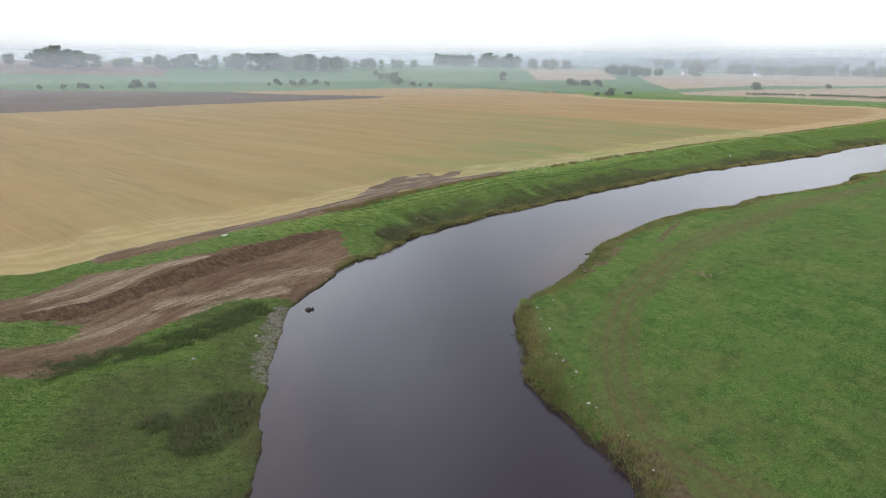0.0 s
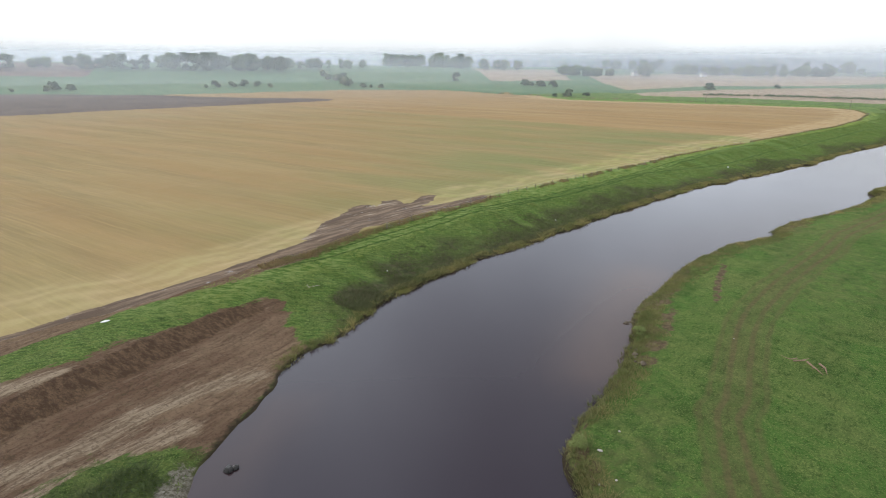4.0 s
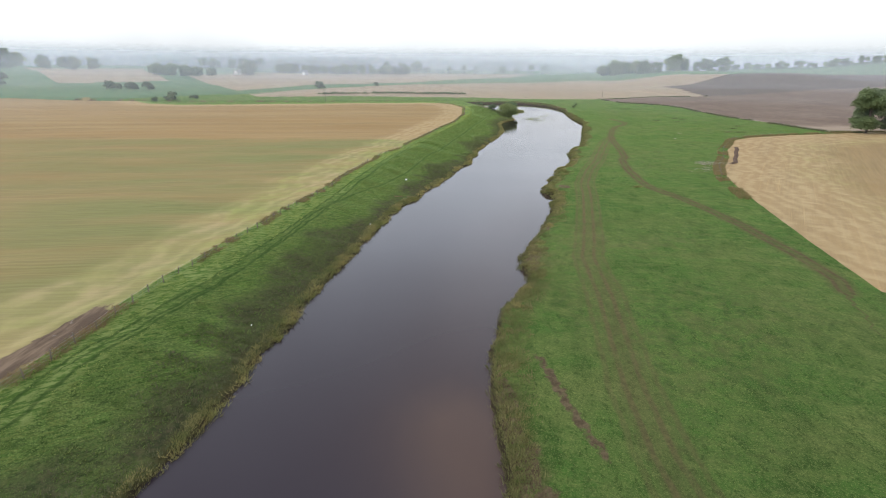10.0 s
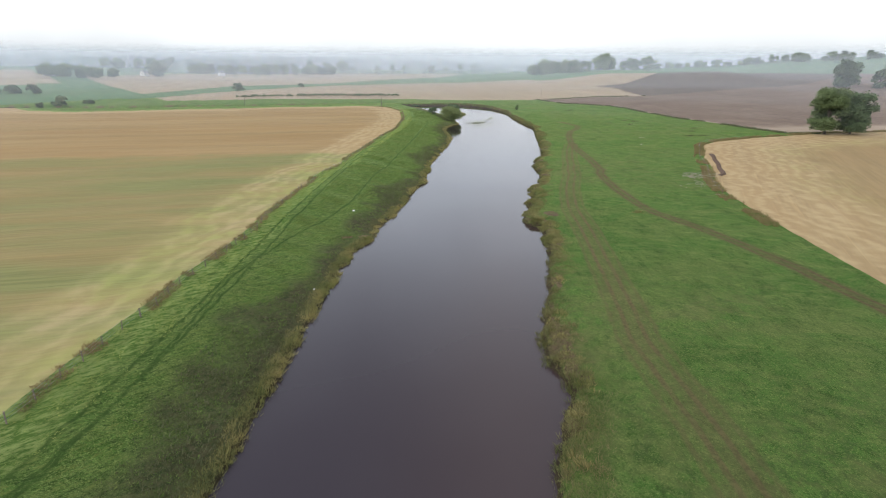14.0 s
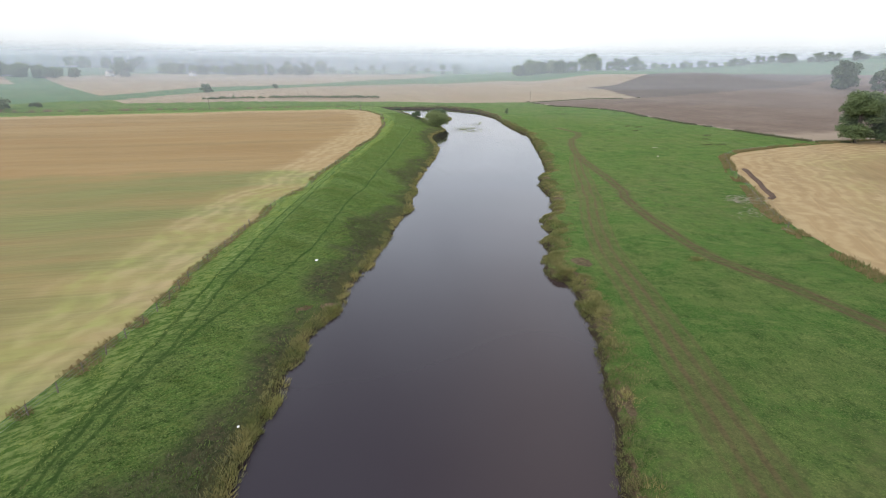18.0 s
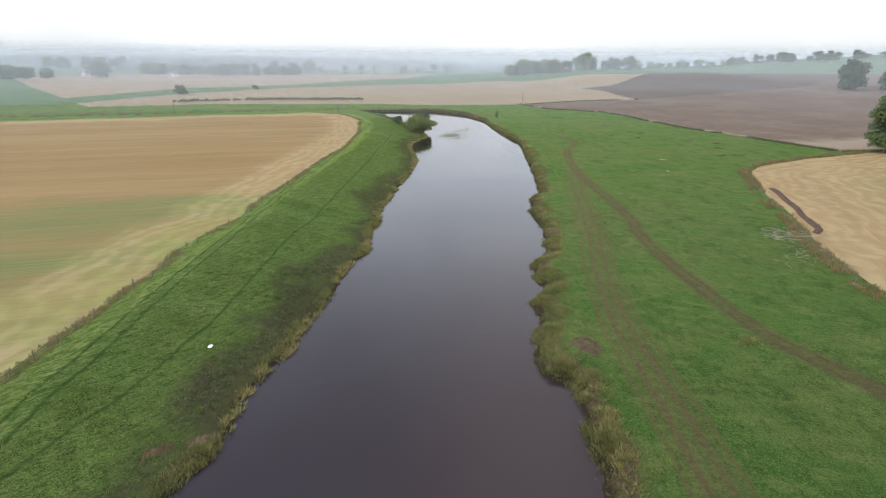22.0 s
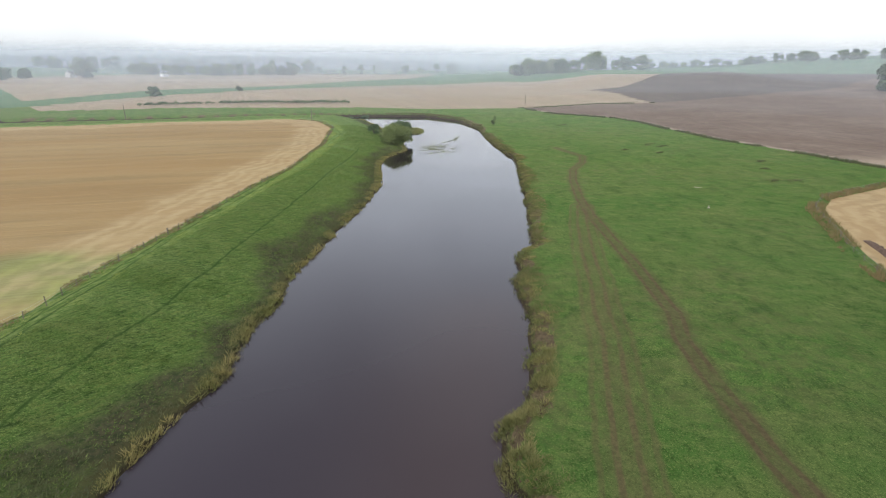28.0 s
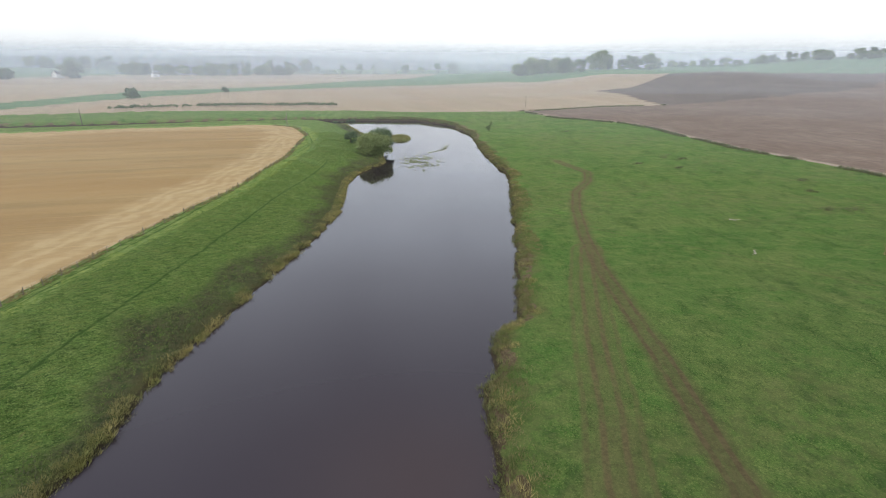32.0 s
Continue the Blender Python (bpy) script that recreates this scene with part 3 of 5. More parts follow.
PLOUGH_E = [(343.7, 135.6), (308.5, 158.6), (301.3, 168.9), (322.1, 199.8), (346.7, 239), (381.9, 280.3), (396, 303), (400.5, 347.9), (422.9, 388.2), (491.7, 323.4), (558.2, 271.1), (678.6, 235.9), (900, 230), (940, 40), (380, 60)]
DARK_HILL = [(491, 323.3), (521.6, 364.9), (543.9, 402.5), (578.3, 388), (679, 395.2), (763, 383.2), (880, 330), (900, 230), (678.6, 235.9), (558.2, 271.1)]
BEIGE_A = [(188.3, 592.6), (269.3, 553.6), (348.3, 482.5), (379.1, 433.9), (421.1, 387.2), (491, 323.3), (521.6, 364.9), (543.9, 402.5), (578.3, 388), (679, 395.2), (691.5, 427.2), (657.6, 593.9), (561.7, 660.3), (428, 685.7), (316.3, 681.2), (189.9, 621.3)]
BEIGE_B = [(197.4, 673.2), (317.2, 749.8), (470.5, 752.9), (740, 815), (900, 900), (620, 1200), (240, 1080)]
BEIGE_C = [(55.5, 836.3), (176, 866.7), (210, 1200), (40, 1180)]
BROWN_NW = [(-640, 520), (-430, 700), (-520, 900), (-800, 800)]
EARTH_BANK = [(-70, 36), (-76, 42), (-60, 62), (-58.1, 68.7), (-48.8, 73.9), (-43.5, 79.3), (-37.4, 89.5), (-31.2, 97.4), (-28.5, 96.6), (-26.4, 91.1), (-23.7, 87.7), (-24.6, 85.5), (-25.2, 79.8), (-26.3, 74.4), (-27.9, 69.6), (-32.2, 68.4), (-35.8, 66.5), (-37.5, 63.1), (-38.9, 59.5), (-41.8, 55.9), (-41.9, 51.6), (-43.5, 48.5), (-45.3, 45.5)]
PALE_LANES = [[(-55.4, 56.9), (-51.9, 65.5), (-48.5, 72), (-44, 75.5)], [(-58, 59.9), (-55.8, 66.8), (-52.5, 73.1)], [(-42.8, 62.7), (-38.9, 65.8), (-36.1, 70.5), (-32.9, 75.7), (-27.4, 81.4)], [(-49.4, 52.9), (-47.1, 56.1), (-43, 59.7)], [(-38.7, 61.6), (-34.6, 67.2), (-30.7, 72)]]
EARTH_GREEN = [(-64, 47), (-58, 53.5), (-53, 56), (-50, 56.5), (-48, 54.5), (-50, 51.5), (-58, 42)]
SHOAL = [(-27.6, 68.5), (-26, 62.4), (-25, 57.4), (-24, 53.4), (-22.8, 49.5), (-24.6, 48.5), (-26.4, 52), (-27.4, 55), (-28.6, 59), (-29.6, 63), (-29.8, 66.5)]
DUG_FACE = [(-58, 51), (-52.2, 59.5), (-48.4, 64.1), (-44.3, 69.8), (-40.6, 77.4), (-36.9, 86.3), (-32.5, 94.0)]
BRAMBLES = [(-47, 46), (-43.7, 49.7), (-39, 53.4), (-36, 57.1), (-33.4, 61.6), (-30.8, 66.5)]
WET_PATCH = [(-31.4, 118.8), (-30.8, 124.5), (-30.6, 130.6), (-28.3, 134.4), (-26.8, 141.5), (-24.6, 143.8), (-21.6, 142.4), (-20.9, 147.5), (-18.1, 148.8), (-15.4, 144.2), (-12.7, 152.3), (-9.4, 154.1), (-9.8, 148.8), (-12.4, 142.9), (-8.6, 143.4), (-2.8, 148.2), (2.1, 152.9), (2.8, 149.5), (-3.1, 143.1), (-7.9, 138.7), (-13.3, 133.5), (-18.8, 127.3), (-23.4, 123.1), (-27, 118.8), (-29.5, 113.7)]
FIELD_TRACK = [(-59.4, 75.7), (-54.8, 81.8), (-47.9, 91.3), (-39.2, 99.6), (-31.5, 109.7), (-24.9, 122.5)]
BANK_PATH = [(-2, 139.6), (14, 152.2), (23, 159.8), (31.1, 167.9), (43.6, 180.6), (59.4, 192), (72.1, 198.7), (84.4, 206.8), (92.1, 213), (104.8, 224.2), (121.7, 236.6), (137.8, 250.4), (174.2, 279.7), (227.3, 326.3)]
BANK_TRACK = [(-32, 106), (-16, 124), (-2, 139.6), (14, 152.8), (31.1, 168.4), (43.6, 180.2), (64.6, 200.3), (77, 211.1), (90.2, 223.4), (101.1, 233.1), (128.3, 257.6), (142.4, 270.5), (189.5, 309.5), (243.8, 359.5), (263, 391.1)]
TRACK_NEAR = [(26, 28), (13, 42.6), (12.8, 49.6), (14.3, 60), (18.8, 72.9), (21.2, 75.7), (24.9, 82.4), (29.3, 89.9), (34, 96.1), (41.3, 103.8), (48.1, 110.1), (58.9, 120), (69.5, 130.8), (75, 134.7), (84.3, 141.8), (91.9, 147.7), (99.3, 153.5), (108.5, 160.8), (114.4, 165.9), (118.9, 169.6), (126.3, 174.5), (135.6, 180.6), (143.6, 185.2), (154.7, 191.4), (159, 194.6), (168.3, 200.2), (179.5, 207.6), (194.8, 217), (208.7, 224.8)]
TRACK_FAR = [(84, 98), (89, 100.8), (97.3, 109.7), (107.9, 122.7), (119.7, 141.2), (122.8, 147.2), (124.9, 151.7), (125.9, 154.1), (129.8, 158.7), (137.6, 166), (143.2, 171.8), (149.8, 177.5), (158.5, 184.5), (164.9, 187.7), (170.7, 192.4), (177.7, 198), (187.9, 206.9), (202.3, 219.1), (214.2, 228.2), (231.6, 239.9), (246.3, 248.3), (260.4, 252.8), (271.6, 259), (276.4, 267.4), (282.9, 276.5)]


def arr(pts):
    return np.array(pts, float)


def nearest(p, line, closed=False):
    """Distance from each point to a polyline, and the foot on it."""
    line = arr(line)
    a, b = (line, np.roll(line, -1, 0)) if closed else (line[:-1], line[1:])
    best, foot = np.full(len(p), 1e18), np.zeros_like(p)
    for s, e in zip(a, b):
        d = e - s
        u = np.clip(((p - s) @ d) / (d @ d), 0, 1)
        q = s + u[:, None] * d
        dist = ((p - q) ** 2).sum(1)
        m = dist < best
        best[m], foot[m] = dist[m], q[m]
    return np.sqrt(best), foot


def inside(p, poly):
    poly = arr(poly)
    x, y = p[:, 0], p[:, 1]
    odd = np.zeros(len(p), bool)
    for (x1, y1), (x2, y2) in zip(poly, np.roll(poly, -1, 0)):
        if y1 != y2:
            odd ^= ((y1 > y) != (y2 > y)) & (x < (x2 - x1) * (y - y1) / (y2 - y1) + x1)
    return odd


def smooth(v, a, b):
    u = np.clip((v - a) / (b - a), 0, 1)
    return u * u * (3 - 2 * u)


LATTICE = np.random.RandomState(7).rand(256, 256)


def value_noise(x, y):
    xi, yi = np.floor(x).astype(int), np.floor(y).astype(int)
    fx, fy = x - xi, y - yi
    fx, fy = fx * fx * (3 - 2 * fx), fy * fy * (3 - 2 * fy)
    g = lambda i, j: LATTICE[(xi + i) % 256, (yi + j) % 256]
    return (g(0, 0) * (1 - fx) + g(1, 0) * fx) * (1 - fy) + (g(0, 1) * (1 - fx) + g(1, 1) * fx) * fy - 0.5


def fractal(x, y, size, steps=4):
    out = np.zeros_like(x)
    for k in range(steps):
        out += value_noise(x / size * 2**k + 17.3 * k, y / size * 2**k + 5.1 * k) / 2**k
    return out


RIVER = WATER_L + WATER_R[::-1]
FAR_R = np.array([0, 330, 460, 560, 690, 900, 1200, 1800, 4800.0])
FAR_B = np.array([-180, -100, -60, -30, -8, 6, 14, 28, 45, 54, 62, 71, 78, 88, 140, 180.0])
FAR_H = [[0] * 9, [0, 0, 1, 3, 6, 9, 14, 20, 30], [0, 0, 0, 3, 8, 24, 28, 36, 60], [0, 0, 0, 0, 5, 23, 25, 34, 55], [0, 0, 0, 0, 5, 18, 20, 30, 50],
         [0, 0, 0, 0, 2, 10, 15, 28, 48], [0, 0, 0, 0, 0, 4, 9, 22, 42], [0, 0, 0, 0, 0, 2, 4, 12, 40], [0, 0, 0, 0, 1, 2, 4, 10, 36]]
FAR_H += [[0, 0, 0, 2, 4, 7, 7, 14, 36],
         [0, 0, 2, 7, 15, 17, 10, 20, 40], [0, 0, 3, 9, 18, 13, 20, 30, 44], [0, 0, 3, 7, 12, 15, 33, 40, 46], [0, 0, 3, 4, 8, 16, 43, 46, 50], [0, 0, 0, 1, 2, 6, 12, 20, 30], [0] * 9]
FAR_H = np.array(FAR_H, float)
FAR_H[:, 7] = np.minimum(FAR_H[:, 7], np.maximum(FAR_H[:, 6], FAR_H[:, 5]) - 2).clip(0)
FAR_H[:, 8] = 8
FAR_H[5:9, 7] = (26, 36, 38, 30)
FAR_H = FAR_H + np.array([0, 0, 1.0, 2.5, 4.2, 5.5, 7.4, 11, 20])


def far_height(x, y):
    dx, dy = x - 60.0, y - 120.0
    r, b = np.hypot(dx, dy), np.degrees(np.arctan2(dx, dy))
    i = np.clip(np.searchsorted(FAR_B, b, side="right") - 1, 0, len(FAR_B) - 2)
    j = np.clip(np.searchsorted(FAR_R, r, side="right") - 1, 0, len(FAR_R) - 2)
    u = np.clip((b - FAR_B[i]) / (FAR_B[i + 1] - FAR_B[i]), 0, 1)
    v = np.clip((r - FAR_R[j]) / (FAR_R[j + 1] - FAR_R[j]), 0, 1)
    u, v = u * u * (3 - 2 * u), v * v * (3 - 2 * v)
    return (FAR_H[i, j] * (1 - u) + FAR_H[i + 1, j] * u) * (1 - v) + (FAR_H[i, j + 1] * (1 - u) + FAR_H[i + 1, j + 1] * u) * v


def survey(p):
    """For points in plan: height, distance from the water's edge (negative in the river), and whether they lie on the outer bank."""
    x, y = p[:, 0], p[:, 1]
    dl, dr = nearest(p, WATER_L)[0], nearest(p, WATER_R)[0]
    wet = inside(p, RIVER)
    d, east = np.minimum(dl, dr), dr < dl
    d = np.where(wet, -d, d)
    rag = fractal(x, y, 4.0, 4)
    d = d + rag * np.where(east, 0.9, 0.7) * smooth(22 - np.abs(d), 0, 20)
    left = np.interp(d, [0, 0.5, 2.5, 8, 16, 19, 22, 25, 60], [0, 0.4, 0.75, 1.7, 3.7, 4.1, 4.0, 3.5, 3.5])
    low = np.interp(d, [0, 1, 10, 22, 30, 38, 60], [0, 0.25, 0.8, 1.3, 3.2, 3.9, 3.6])
    w = smooth(y, 52, 76)
    left = left * w + low * (1 - w)
    right = np.interp(d, [0, 0.4, 1.2, 4, 15, 60, 120], [0, 0.7, 1.15, 1.45, 1.8, 2.6, 3.3])
    bed = -np.clip(-d * 0.5, 0, 1.8)
    h = np.where(d < 0, bed, np.where(east, right, left))
    h = h + fractal(x, y, 30.0, 3) * 0.45 * smooth(d, 1, 25) + fractal(x, y, 3.0, 3) * 0.16 * smooth(d, 0.3, 3)
    return h + far_height(x, y), d, east


# ---- the ground: one sheet to the horizon, cut into its fields along their edges ----
def lines(a, b, step, far):
    near = list(np.arange(a, b + 0.01, step))
    s, up, down = step, [near[-1]], [near[0]]
    while up[-1] < far:
        s *= 1.032
        up.append(up[-1] + s)
        down.append(down[-1] - s)
    return np.array(down[:0:-1] + near + up[1:])


CELL = 1.15
gx, gy = lines(-100, 330, CELL, 4600), lines(8, 400, CELL, 4600)
nx, ny = len(gx), len(gy)
X, Y = np.meshgrid(gx, gy, indexing="ij")
plan = np.stack([X.ravel(), Y.ravel()], 1)
sx, sy = np.gradient(gx), np.gradient(gy)
size = np.minimum.outer(sx, sy).ravel()
ZONES = [("stubble_field", STUBBLE_W, M_STUBBLE), ("stubble_field", STUBBLE_E, M_STUBBLE_R), ("ploughed_field", PLOUGH_E, M_PLOUGH), ("ploughed_field", PLOUGH_W, M_PLOUGH_D),
         ("ploughed_field", DARK_HILL, M_PLOUGH_D), ("stubble_field", BEIGE_A, M_BEIGE), ("stubble_field", BEIGE_B, M_BEIGE), ("stubble_field", BEIGE_C, M_BEIGE), ("ploughed_field", BROWN_NW, M_PLOUGH)]
for _, ring, _ in ZONES:
    box = arr(ring)
    near = np.where(((plan > box.min(0) - 60) & (plan < box.max(0) + 60)).all(1))[0]
    d, foot = nearest(plan[near], ring, True)
    m = d < size[near] * 0.71
    plan[near[m]] = foot[m]
height, water_d, outer = survey(plan)
px, py = plan[:, 0], plan[:, 1]


def near_line(line, half, soft):
    d = np.full(len(plan), 99.0)
    b = arr(line)
    k = np.where(((plan > b.min(0) - 12) & (plan < b.max(0) + 12)).all(1))[0]
    d[k] = nearest(plan[k], line)[0]
    return 1 - smooth(d, half, half + soft), d


def near_ring(ring, soft):
    d, b = np.full(len(plan), -99.0), arr(ring)
    k = np.where(((plan > b.min(0) - 12) & (plan < b.max(0) + 12)).all(1))[0]
    dd = nearest(plan[k], ring, True)[0]
    d[k] = np.where(inside(plan[k], ring), dd, -dd)
    return smooth(d, -soft, soft)


wob = fractal(px, py, 9.0, 3)


def signed(line):
    """Distance to a lane's middle line, with a sign for its side."""
    d, b = np.full(len(plan), 12.0), arr(line)
    k = np.where(((plan > b.min(0) - 12) & (plan < b.max(0) + 12)).all(1))[0]
    dist = nearest(plan[k], line)[0]
    sgn = np.ones(len(k))
    best = np.full(len(k), 1e18)
    for s, e in zip(b[:-1], b[1:]):
        v = e - s
        u = np.clip(((plan[k] - s) @ v) / (v @ v), 0, 1)
        q = ((plan[k] - s - u[:, None] * v) ** 2).sum(1)
        m = q < best
        w = plan[k] - s
        side_ = np.sign(v[0] * w[:, 1] - v[1] * w[:, 0])
        best[m], sgn[m] = q[m], side_[m]
    d[k] = np.clip(dist, 0, 12) * sgn
    return d


pale_d = np.minimum.reduce([near_line(q, 0, 1)[1] for q in PALE_LANES])
earth = np.maximum.reduce([near_ring(EARTH_BANK, 1.6) * (1 - near_ring(EARTH_GREEN, 1.5)), near_line(FIELD_TRACK, 1.7, 1.6)[0], near_ring(WET_PATCH, 0.9) * 0.98])
for sx_, sy_, sr in ((17.2, 87, 1.8), (18.2, 91, 1.6), (15, 83.5, 1.5), (112, 171.2, 1.7), (111, 169.5, 1.4), (58, 131.5, 1.7), (51, 128, 1.4), (26, 103.5, 1.2), (20.5, 94.5, 1.5), (23, 99, 1.3)):
    earth = np.maximum(earth, np.exp(-(((px - sx_) ** 2 + (py - sy_) ** 2) / sr**2)) * 1.05)
for scar in ([(30.2, 99), (31.4, 101.5), (32.6, 104), (34.5, 107.5), (36.2, 110), (38, 113.3)], [(20, 90), (21.5, 93.5), (23, 96)], [(70.5, 190), (73, 189.2), (75.6, 188.2)]):
    earth = np.maximum(earth, near_line(scar, 0.15, 1.0)[0] * 0.75)
d_edge = nearest(plan, FIELD_EDGE)[0]
d_edge_e = nearest(plan, STUBBLE_E, True)[0]
d_edge_p = nearest(plan, PLOUGH_E[:9])[0]
river_u = (px - 120) * 0.72 + (py - 220) * 0.69
near_part = -((py - 262.7) + (px - 124.9) * 0.757)
flush_w = smooth(near_part + wob * 6, -3, 4) * (0.7 + 0.3 * smooth(70 - d_edge, 0, 40)) * (0.3 + 0.7 * smooth(px, -80, 30))
ATTR = {
    "earth": earth,
    "pale": 1 - smooth(pale_d, 0.2, 2.0),
    "gravel": near_ring(SHOAL, 1.2),
    "face": 1 - smooth(near_line(DUG_FACE, 0, 1)[1] + wob * 1.2, 1.3, 2.6),
    # distance from the water, which places the painted undercut shade
    "wet": np.clip(water_d, -2, 4),
    "scarp": np.where(outer, smooth(water_d, 0.1, 0.5) * smooth(2.4 + wob * 3 - water_d, 0, 1.2), 0),
    "lane_near": signed(TRACK_NEAR),
    "worn": 0.85 + 0.15 * smooth(py, 95, 150),
    "lane_far": signed(TRACK_FAR),
    "bank_path": signed(BANK_PATH),
    "bank_lane": signed(BANK_TRACK),
    "margin": np.where(outer, smooth(2.6 + wob * 6 - water_d, 0, 2) * smooth(water_d, -1, 0.2), smooth(2.2 + wob * 2 - water_d, 0, 1)),
    "weeds": smooth(8.5 + wob * 7 - water_d, 0, 4.5) * smooth(py, 90, 104) + 0.68 * (1 - smooth(py, 60, 75)) * smooth(20 + wob * 22 - water_d, 0, 10),
    "mown": (1 - smooth(d_edge + wob * 1.5, 4.5, 6.5)) * smooth(py, 84, 96),
    "edge": np.minimum(np.where(outer, 99, d_edge), np.minimum(d_edge_e, d_edge_p)),
    "flush": np.where(outer, 0.55 * smooth(d_edge_e, 12, 30), flush_w),
    "headland": np.maximum.reduce([np.where(outer, 0, smooth(17 + wob * 4 - d_edge, 0, 6) * (0.85 + 0.15 * smooth(py, 110, 200))), np.where(outer, smooth(38 + wob * 6 - d_edge_e, 0, 14), 0), np.where(outer, smooth(3.5 - d_edge_p, 0, 1.5), 0)]),
}
I, J = np.meshgrid(np.arange(nx - 1), np.arange(ny - 1), indexing="ij")
quad = np.stack([I * ny + J, (I + 1) * ny + J, (I + 1) * ny + J + 1, I * ny + J + 1], -1).reshape(-1, 4)
mid = plan[quad].mean(1)
kind = np.full(len(quad), -1)
for n, (_, ring, _) in enumerate(ZONES):
    kind[inside(mid, ring) & (kind < 0)] = n
face_outer, face_wd = outer[quad[:, 0]], water_d[quad].mean(1)
distant = np.hypot(mid[:, 0] - 120, mid[:, 1] - 200) > 430
side = np.where(distant, 102, np.where(face_outer, 100, 101))
kind = np.where(kind < 0, side, kind)
kind[(face_wd < 0) & (kind < 100)] = 101


def mesh_from(name, verts, faces, material, attrs=None, shade=True):
    """A mesh from arrays of places and of equal-sided faces."""
    me = bpy.data.meshes.new(name)
    n = faces.shape[1]
    me.vertices.add(len(verts))
    me.vertices.foreach_set("co", np.ascontiguousarray(verts, np.float32).ravel())
    me.loops.add(faces.size)
    me.loops.foreach_set("vertex_index", np.ascontiguousarray(faces, np.int32).ravel())
    me.polygons.add(len(faces))
    me.polygons.foreach_set("loop_start", np.arange(0, faces.size, n, dtype=np.int32))
    if shade:
        me.polygons.foreach_set("use_smooth", np.ones(len(faces), bool))
    for key, v in (attrs or {}).items():
        me.attributes.new(key, "FLOAT", "POINT").data.foreach_set("value", np.ascontiguousarray(v, np.float32))
    me.materials.append(material)
    me.update(calc_edges=True)
    return me


def ground_piece(name, mask, material, label, category):
    f = quad[mask]
    used, back = np.unique(f, return_inverse=True)
    verts = np.column_stack([plan[used], height[used]])
    me = mesh_from(name, verts, back.reshape(-1, 4), material, {k: v[used] for k, v in ATTR.items()})
    return tagged(new(name, me), label, category, kind="structure")


GROUND_LABELS = ["harvested stubble field of golden and greenish straw beside the river", "pale harvested stubble field with curved tractor lines", "brown ploughed field sloping up from the pasture", "dark ploughed strip beyond the stubble",
                 "dark grey-brown ploughed hillside in the haze", "wide pale stubble field across the valley", "pale distant stubble field in the mist", "pale stubble on a misty slope", "brown field on a misty slope"]
for n, (name, _, material) in enumerate(ZONES):
    ground_piece(name, kind == n, material, GROUND_LABELS[n], "field")
ground_piece("pasture", kind == 100, M_PASTURE, "green grazed pasture with worn wheel tracks along the river", "pasture")
ground_piece("flood_bank", kind == 101, M_BANK, "grassy flood bank with weeds and a bare earth stretch", "river bank")
ground_piece("ground", kind == 102, M_FARGRASS, "distant green meadows and hills in the mist", "ground")


def ground_at(pts):
    return survey(arr(pts).reshape(-1, 2))[0]


# the river's surface
wx, wy = np.arange(-60, 400, 3.0), np.arange(-70, 640, 3.0)
WX, WY = np.meshgrid(wx, wy, indexing="ij")
wp = np.stack([WX.ravel(), WY.ravel()], 1)
wI, wJ = np.meshgrid(np.arange(len(wx) - 1), np.arange(len(wy) - 1), indexing="ij")
wq = np.stack([wI * len(wy) + wJ, (wI + 1) * len(wy) + wJ, (wI + 1) * len(wy) + wJ + 1, wI * len(wy) + wJ + 1], -1).reshape(-1, 4)
keep = (np.minimum(nearest(wp, WATER_L)[0], nearest(wp, WATER_R)[0]) < 4.5) | inside(wp, RIVER)
wq = wq[keep[wq].any(1)]
used, back = np.unique(wq, return_inverse=True)
wp = wp[used]
sh = 0.8 * np.exp(-((nearest(wp, [(11, 84), (13.5, 92), (18, 101), (25, 111)])[0] / 5.5) ** 2)) + 0.34 * np.exp(-((nearest(wp, [(25, 111), (58, 140), (102, 173), (150, 206)])[0] / 11) ** 2))
sh += 0.35 * np.exp(-((nearest(wp, [(-16, 33), (-24, 56), (-26, 66), (-23, 76)])[0] / 3.0) ** 2))
tagged(new("water", mesh_from("water", np.column_stack([wp, np.zeros(len(wp))]), back.reshape(-1, 4), M_WATER, {"shoal": np.clip(sh, 0, 1)})), "smooth dark peaty river reflecting the white sky", "river", kind="structure")

# upright see-through sheets that imitate haze over the far side of the valley
def haze_sheet(radius, amount, top):
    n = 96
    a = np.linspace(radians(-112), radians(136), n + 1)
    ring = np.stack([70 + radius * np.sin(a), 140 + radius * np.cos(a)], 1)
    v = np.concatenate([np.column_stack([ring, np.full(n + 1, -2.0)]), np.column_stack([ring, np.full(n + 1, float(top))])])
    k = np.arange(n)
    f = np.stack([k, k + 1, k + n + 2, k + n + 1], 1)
    tagged(new("haze_sheet", mesh_from("haze_sheet", v, f, make_haze_veil(amount, 32 + 0.004 * radius, top), {"dense": np.tile(np.interp(np.degrees(a), [-112, -60, 30, 55, 100, 136], [0.0, 1.0, 1.0, 0.9, 0.8, 0.0]), 2)})), "see-through upright sheet imitating grey mist over the far fields", "mist", kind="stuff")


# sheets one behind another, so the imitated haze thickens with distance
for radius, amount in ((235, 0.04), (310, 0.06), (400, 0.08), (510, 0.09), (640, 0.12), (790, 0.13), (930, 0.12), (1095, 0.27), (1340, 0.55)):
    haze_sheet(radius, amount, 32 + 0.034 * radius)


